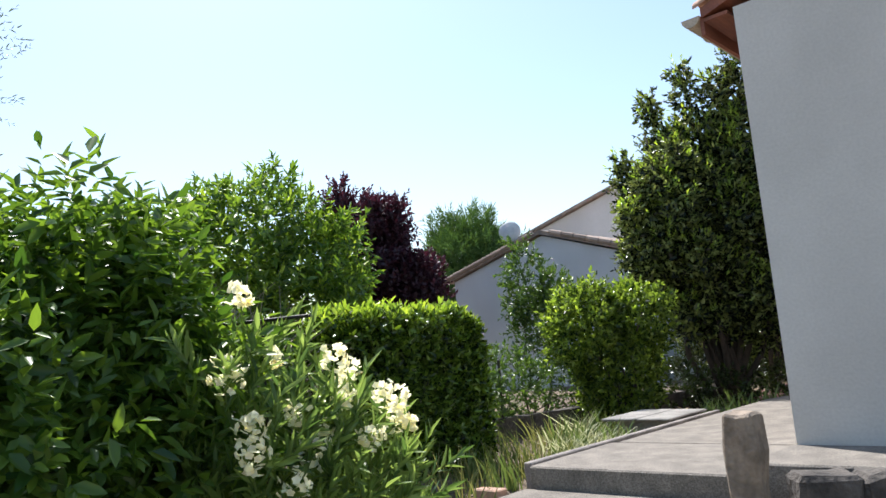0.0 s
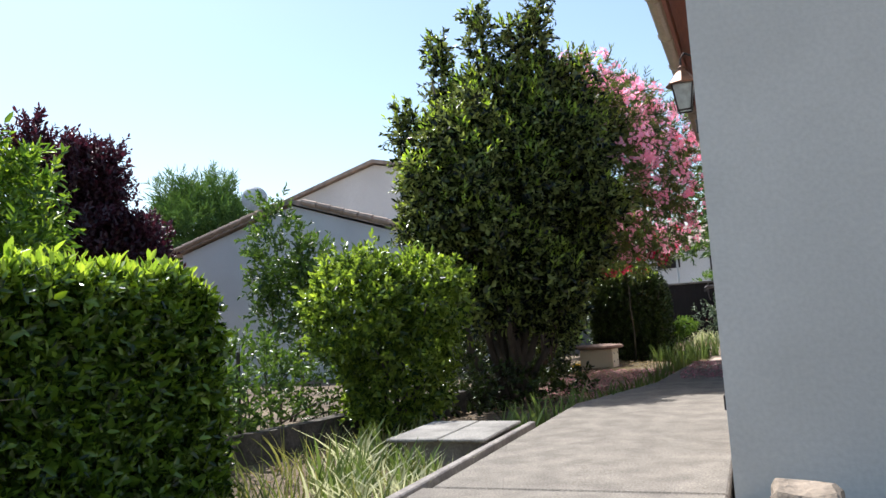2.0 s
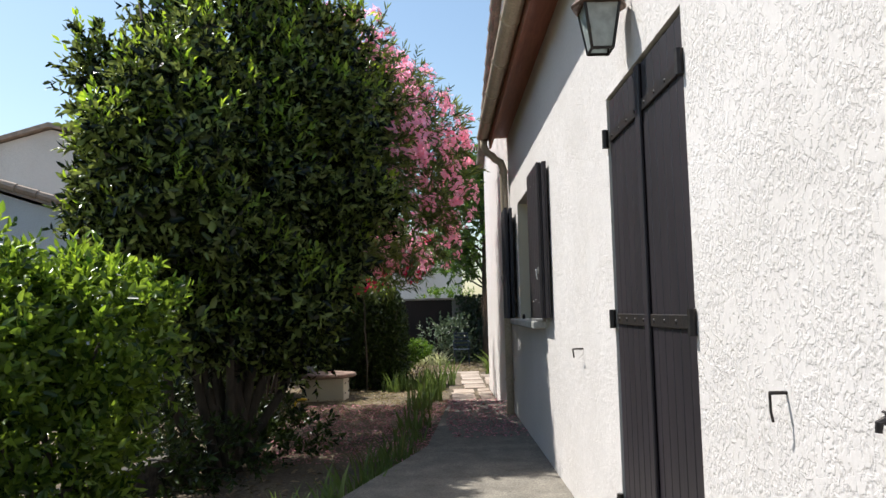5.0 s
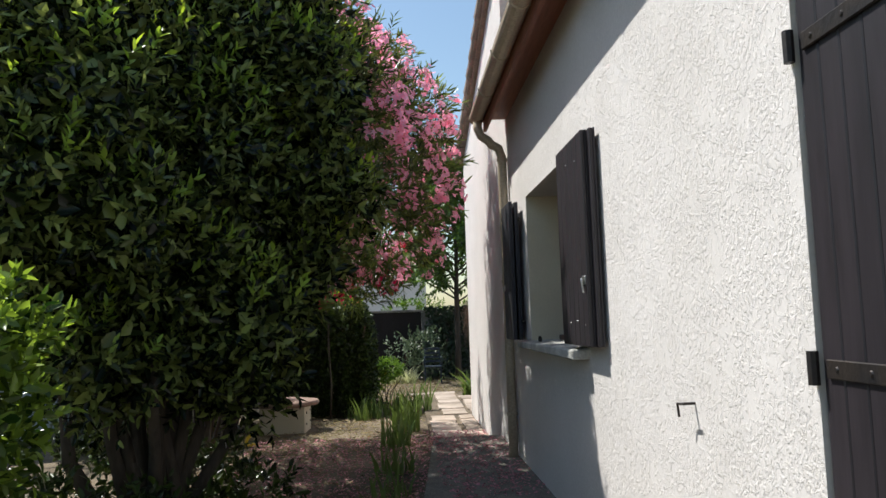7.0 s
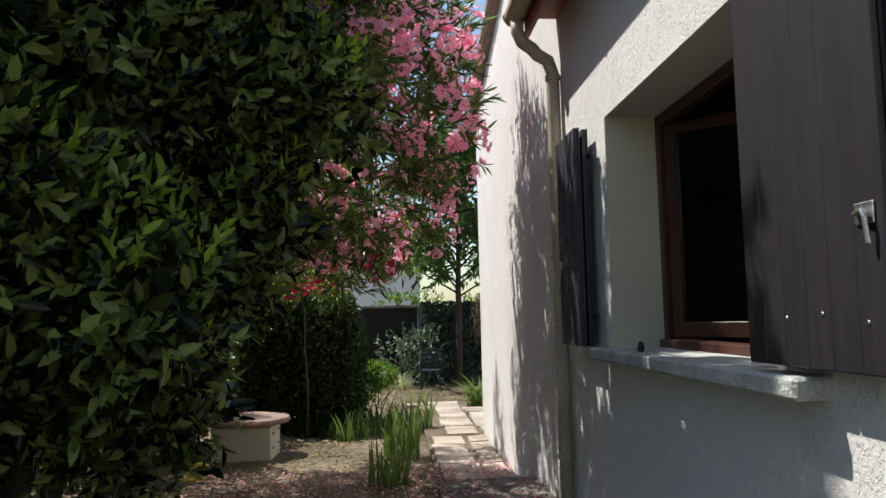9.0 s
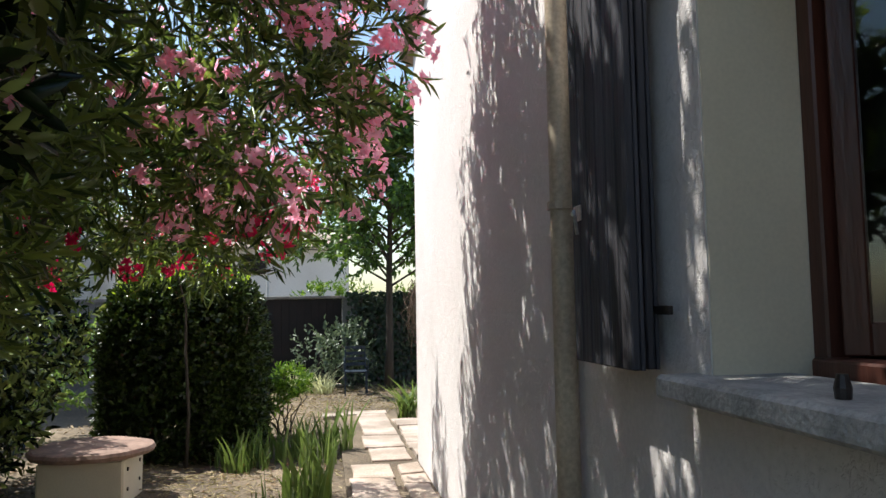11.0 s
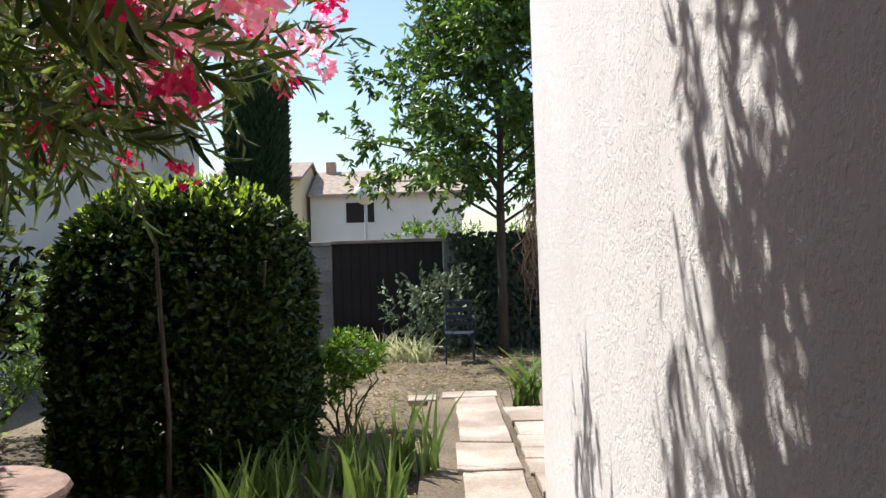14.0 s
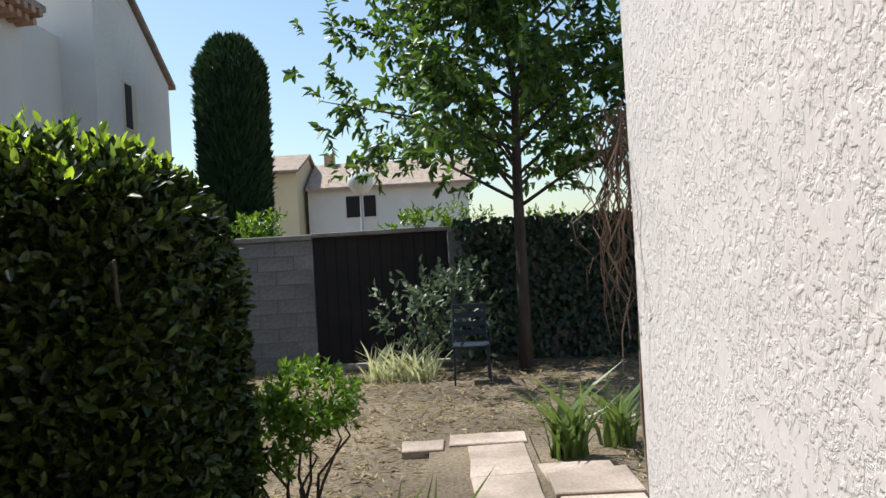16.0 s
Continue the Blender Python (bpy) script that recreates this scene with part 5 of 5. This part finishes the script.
def make_low_wall():
    pts = [(-6.45, 6.2), (-6.1, 7.6), (-5.8, 9.0), (-5.45, 10.4), (-5.15, 11.7)]
    w = thing("low_wall", (-5.8, 9.0, GZ), "low brown earth-stained border wall", "wall", kind="structure")
    for (ax, ay), (bx, by) in zip(pts, pts[1:]):
        a, b = Vector((ax, ay, 0)), Vector((bx, by, 0))
        d = (b - a).normalized()
        s_ = Vector((d.y, -d.x, 0)) * 0.07
        q = [(a + s_).xy, (b + s_).xy, (b - s_).xy, (a - s_).xy]
        bm = prism([tuple(v) for v in q], 2, GZ - 0.1, 0.02)
        bmesh.ops.subdivide_edges(bm, edges=bm.edges[:], cuts=3, use_grid_fill=True)
        part("wall_block", roughen(bm, 0.02, 5), DARKSTONE, w)
    r = thing("iron_rail", (-2.9, 2.0, GZ), "grey iron plant support rail", "rail")
    part("bar", tube([(-2.72, 2.10, 1.12), (-3.3, 1.85, 1.12)], 0.008, 8), IRON, r)
    part("post", tube([(-2.95, 2.0, GZ - 0.05), (-2.95, 2.0, 1.12)], 0.008, 8), IRON, r)
    for x, y, h in ((-6.3, 7.9, 0.75), (-6.0, 9.6, 0.75)):
        f = thing("fence_stake", (x, y, GZ), "thin dark iron fence stake", "stake")
        part("rod", tube([(x, y, GZ - 0.1), (x + 0.02, y, h)], 0.018, 6), IRON, f)
    b = thing("clay_brick", (-3.75, 4.55, GZ), "loose old clay brick at the step", "brick")
    part("brick_body", roughen(box((-3.88, 4.42, GZ), (-3.64, 4.54, GZ + 0.12), 0.008), 0.008, 9), TILE, b)
    rng = np.random.default_rng(61)
    n = 5200
    x, y = -6.4 + 5.2 * rng.random(n), 3.0 + 23.0 * rng.random(n)
    keep = ~((x > -3.62) & (y < 9.8)) & ~((x > -2.95) & (y < 22.4))
    x, y = x[keep], y[keep]
    p = np.stack([x, y, np.full(len(x), GZ + 0.03)], -1)
    way = np.stack([rng.normal(size=len(x)), rng.normal(size=len(x)), rng.normal(size=len(x)) * 0.15], -1)
    up = np.stack([rng.normal(size=len(x)) * 0.2, rng.normal(size=len(x)) * 0.2, np.ones(len(x))], -1)
    ob = new("leaf_litter", leaf_mesh("leaf_litter", p, way, up, 0.05 + 0.05 * rng.random(len(x)), 0.018 + 0.02 * rng.random(len(x)), LITTER))
    tagged(ob, "dry straw and fallen leaves on the soil", "leaf litter", kind="stuff")


make_low_wall()



def make_fallen():
    rng = np.random.default_rng(71)
    n = 5200
    x, y = -5.0 + 3.03 * rng.random(n), 12.0 + 4.6 * rng.random(n)
    z = np.where(y < 14.95, np.where(x > -2.75, 0.004, GZ + 0.035), np.where(x > -2.8, PZ + 0.012, GZ + 0.035))
    way = np.stack([rng.normal(size=n), rng.normal(size=n), rng.normal(size=n) * 0.1], -1)
    up = np.stack([rng.normal(size=n) * 0.25, rng.normal(size=n) * 0.25, np.ones(n)], -1)
    ob = new("fallen_petals", leaf_mesh("fallen_petals", np.stack([x, y, z], -1), way, up, 0.03, 0.022, FADED))
    tagged(ob, "faded pink petals fallen on the path", "fallen petals", kind="stuff")
    t = thing("yellow_toy", (-5.05, 16.45, GZ), "small curved yellow plastic toy lying on soil", "toy")
    part("handle", tube([(-5.12, 16.40, GZ + 0.03), (-5.10, 16.40, GZ + 0.12), (-5.02, 16.42, GZ + 0.17), (-4.93, 16.44, GZ + 0.15)], [0.02, 0.024, 0.024, 0.014], 8), YELLOWPLASTIC, t)
    part("blade", roughen(box((-5.16, 16.36, GZ + 0.01), (-4.96, 16.48, GZ + 0.045), 0.012), 0.01, 12), YELLOWPLASTIC, t)


make_fallen()


def make_straw():
    """Mown dry grass lying over the sunny north garden."""
    rng = np.random.default_rng(77)
    n = 15000
    x, y = -5.6 + 5.6 * rng.random(n), 15.3 + 11.2 * rng.random(n)
    thick = np.sin(x * 2.3 + 1.0) * np.sin(y * 1.7) + rng.normal(size=n) * 0.7
    keep = (thick > -0.4) & ~((x > -2.72) & (y < 22.4) & (x < -1.4)) & ~((x > WX) & (y < Y2 + 0.1)) & (np.hypot(x + 4.8, y - 17.7) > 0.5)
    x, y = x[keep], y[keep]
    m = len(x)
    way = np.stack([rng.normal(size=m), rng.normal(size=m), np.abs(rng.normal(size=m)) * 0.25], -1)
    up = np.stack([rng.normal(size=m) * 0.3, rng.normal(size=m) * 0.3, np.ones(m)], -1)
    ob = new("dry_straw", leaf_mesh("dry_straw", np.stack([x, y, np.full(m, GZ + 0.022)], -1), way, up, 0.05 + 0.07 * rng.random(m), 0.006 + 0.006 * rng.random(m), DRYSTRAW))
    tagged(ob, "short dry straw lying on the bare garden soil", "straw", kind="stuff")


make_straw()
shrub("bush_behind_wall", "light green bush showing over the garden wall", (-5.3, 27.7, GZ), [(-5.3, 27.6, 1.25, 0.5, 0.4, 0.6)], FRESH, 72, 300, 8, 0.15, 0.09, 0.4, 0.02, 4)
shrub("bush_behind_wall", "light green bush showing over the garden wall", (-2.4, 28.3, GZ), [(-2.6, 28.3, 1.3, 1.1, 0.5, 0.6), (-0.8, 28.5, 1.3, 0.9, 0.5, 0.5)], FRESH, 73, 500, 8, 0.15, 0.09, 0.4, 0.02, 4)
# ---- irises, grasses, small growth ----
rng_i = np.random.default_rng(41)


BLADES = {}


def iris_clump(x, y, n, h, spread, material=IRIS, z=GZ, name="iris_clump", label="clump of sword-leaved green irises", lean=0.35, width=0.042, group="iris clumps"):
    ob = thing(name, (x, y, z), label, "iris" if "iris" in name else "grass", group)
    if "grass" in name:
        tagged(part("grass", blades(rng_i, n, (x, y, z), spread, h, width, lean), material, ob), kind="stuff")
        return
    key = (material.name, lean)
    if key not in BLADES:
        BLADES[key] = [finish(blades(rng_i, 1, (0, 0, 0), 0.0, 1.0, width / 0.45, lean), "blade", material) for _ in range(12)]
    for k in range(n):
        a, r = rng_i.random() * math.tau, spread * math.sqrt(rng_i.random())
        b = new("blade", BLADES[key][k % 12])
        q = h * (0.6 + 0.5 * rng_i.random())
        b.matrix_basis = pose(x + r * math.cos(a), y + r * math.sin(a), z, 0, 0, math.degrees(a) + rng_i.normal() * 40) @ Matrix.Diagonal((q, q, q, 1))
        under(b, ob)


for x, y, n, h, s in ((-3.85, 8.75, 40, 0.38, 0.16), (-3.75, 9.35, 45, 0.42, 0.18), (-3.6, 9.9, 40, 0.4, 0.18), (-3.35, 10.6, 40, 0.35, 0.2), (-3.3, 11.4, 40, 0.33, 0.22), (-3.25, 12.2, 40, 0.33, 0.22), (-4.0, 6.9, 40, 0.35, 0.18), (-4.3, 6.4, 40, 0.38, 0.2), (-3.9, 5.6, 36, 0.3, 0.18), (-4.5, 5.2, 36, 0.36, 0.2), (-4.6, 6.9, 40, 0.4, 0.2), (-4.2, 7.05, 34, 0.34, 0.16), (-4.75, 7.7, 40, 0.4, 0.2), (-4.6, 8.4, 34, 0.36, 0.2), (-3.95, 4.9, 30, 0.3, 0.15), (-4.0, 9.2, 36, 0.36, 0.2), (-3.5, 10.3, 36, 0.36, 0.2), (-3.2, 13.2, 34, 0.32, 0.2), (-3.15, 14.2, 40, 0.4, 0.2),
                      (-3.02, 17.3, 60, 0.55, 0.2), (-3.15, 15.9, 45, 0.5, 0.2), (-3.3, 19.1, 60, 0.42, 0.3), (-3.0, 19.3, 50, 0.5, 0.24), (-3.75, 18.8, 50, 0.36, 0.28), (-2.72, 19.35, 34, 0.58, 0.16), (-2.95, 18.7, 40, 0.5, 0.2), (-3.6, 18.6, 40, 0.45, 0.2), ):
    iris_clump(x, y, n, h, s)
for x, y, n in ((-1.72, 21.75, 62), (-1.32, 22.0, 54)):
    iris_clump(x, y, n, 0.56, 0.13, label="clump of broad arching green sword leaves", lean=1.0, width=0.044)
for x, y, n, h, s in ((-4.1, 5.0, 110, 0.34, 0.35), (-4.2, 5.8, 110, 0.32, 0.35), (-4.0, 6.4, 90, 0.3, 0.3), (-3.9, 4.3, 100, 0.34, 0.3), (-4.6, 4.6, 110, 0.36, 0.35), (-4.75, 5.4, 110, 0.3, 0.3), (-4.1, 6.8, 90, 0.3, 0.3), (-4.75, 6.4, 110, 0.34, 0.3), (-3.8, 5.2, 70, 0.28, 0.18), (-3.85, 6.1, 80, 0.28, 0.2), (-4.3, 5.4, 110, 0.34, 0.35), (-5.2, 6.8, 90, 0.34, 0.3), (-5.4, 7.6, 90, 0.34, 0.35), (-4.5, 5.9, 110, 0.34, 0.35), (-4.4, 7.0, 100, 0.32, 0.3), (-4.9, 7.2, 100, 0.36, 0.35), (-5.0, 8.3, 90, 0.3, 0.35), (-3.85, 7.0, 60, 0.25, 0.15), (-3.4, 11.0, 80, 0.25, 0.3), (-3.4, 12.0, 80, 0.25, 0.3)):
    iris_clump(x, y, n * 2 // 5, h * 1.1, s, STRAW, name="dry_grass_tuft", label="tuft of yellowing dry grass by the terrace edge", lean=0.5, width=0.016, group="dry grass tufts")
for x, y, h in ((-4.25, 6.95, 0.30), (-3.8, 6.75, 0.28), (-4.7, 7.35, 0.42), (-4.35, 6.3, 0.34), (-4.05, 6.2, 0.34), (-3.95, 6.5, 0.30), (-4.6, 7.0, 0.34)):
    iris_clump(x, y, 40, h, 0.15, VARIEG, label="clump of striped pale green iris", lean=1.0, width=0.036)
for x, y in ((-3.35, 25.5), (-2.95, 25.4)):
    iris_clump(x, y, 90, 0.48, 0.22, VARIEG, label="clump of striped pale green iris", lean=1.0, width=0.034)

# ---- paving stones of the path ----


def make_path():
    bed = solid("garden_path", box((-2.70, 14.955, GZ - 0.1), (WX - 0.003, 22.4, PZ - 0.03)), SOIL, "path of pale pink irregular paving stones", "path", "structure")
    rng = random.Random(5)
    for x0, x1, y, end, short, long, wob in ((-2.66, -2.25, 15.0, 17.9, 0.5, 0.85, 0.02), (-2.24, WX - 0.01, 15.0, 18.0, 0.28, 0.5, 0.035), (-2.44, -2.0, 18.55, 21.7, 0.5, 0.8, 0.025), (-1.98, -1.45, Y2 + 0.15, 21.0, 0.3, 0.55, 0.045)):
        q0 = None
        while y < end:
            d = rng.uniform(short, long)
            g = 0.010
            a, b = x0 + rng.uniform(-wob, wob), x1 + rng.uniform(-wob, wob) * (0.5 if x1 > WX - 0.1 and x1 < WX else 1)
            lean0, lean1 = (q0 if q0 is not None else 0.0), rng.uniform(-wob, wob) * 1.6
            q0 = lean1
            top = PZ + rng.uniform(-0.010, 0.008)
            pts = [(a + g, y + g + lean0), ((a + b) / 2, y + g + rng.uniform(-0.006, 0.006)), (b - g, y + g - lean0), (b - g + rng.uniform(-0.012, 0.004), y + d * 0.5), (b - g, y + d - g - lean1), (a + g, y + d - g + lean1), (a + g + rng.uniform(-0.006, 0.014), y + d * 0.5)]
            bm = prism(pts, 2, PZ - 0.06, top)
            bmesh.ops.bevel(bm, geom=[e for e in bm.edges if all(v.co.z > PZ - 0.04 for v in e.verts)], offset=0.007, segments=1, affect="EDGES")
            under(new("paving_stone", finish(bm, "paving_stone", PAVER)), bed)
            y += d
    for x0, x1, y0, y1 in ((-2.56, -1.98, 22.0, 22.32), (-1.95, -1.5, 21.05, 21.4), (-2.9, -2.6, 21.9, 22.2)):
        q = [rng.uniform(-0.03, 0.03) for _ in range(4)]
        bm = prism([(x0, y0 + q[0]), (x1, y0 + q[1]), (x1 + q[2], y1), ((x0 + x1) / 2, y1 + q[3]), (x0 + q[0], y1)], 2, PZ - 0.08, PZ - 0.012)
        bmesh.ops.bevel(bm, geom=[e for e in bm.edges if all(v.co.z > PZ - 0.04 for v in e.verts)], offset=0.007, segments=1, affect="EDGES")
        under(new("paving_stone", finish(bm, "paving_stone", PAVER)), bed)


make_path()
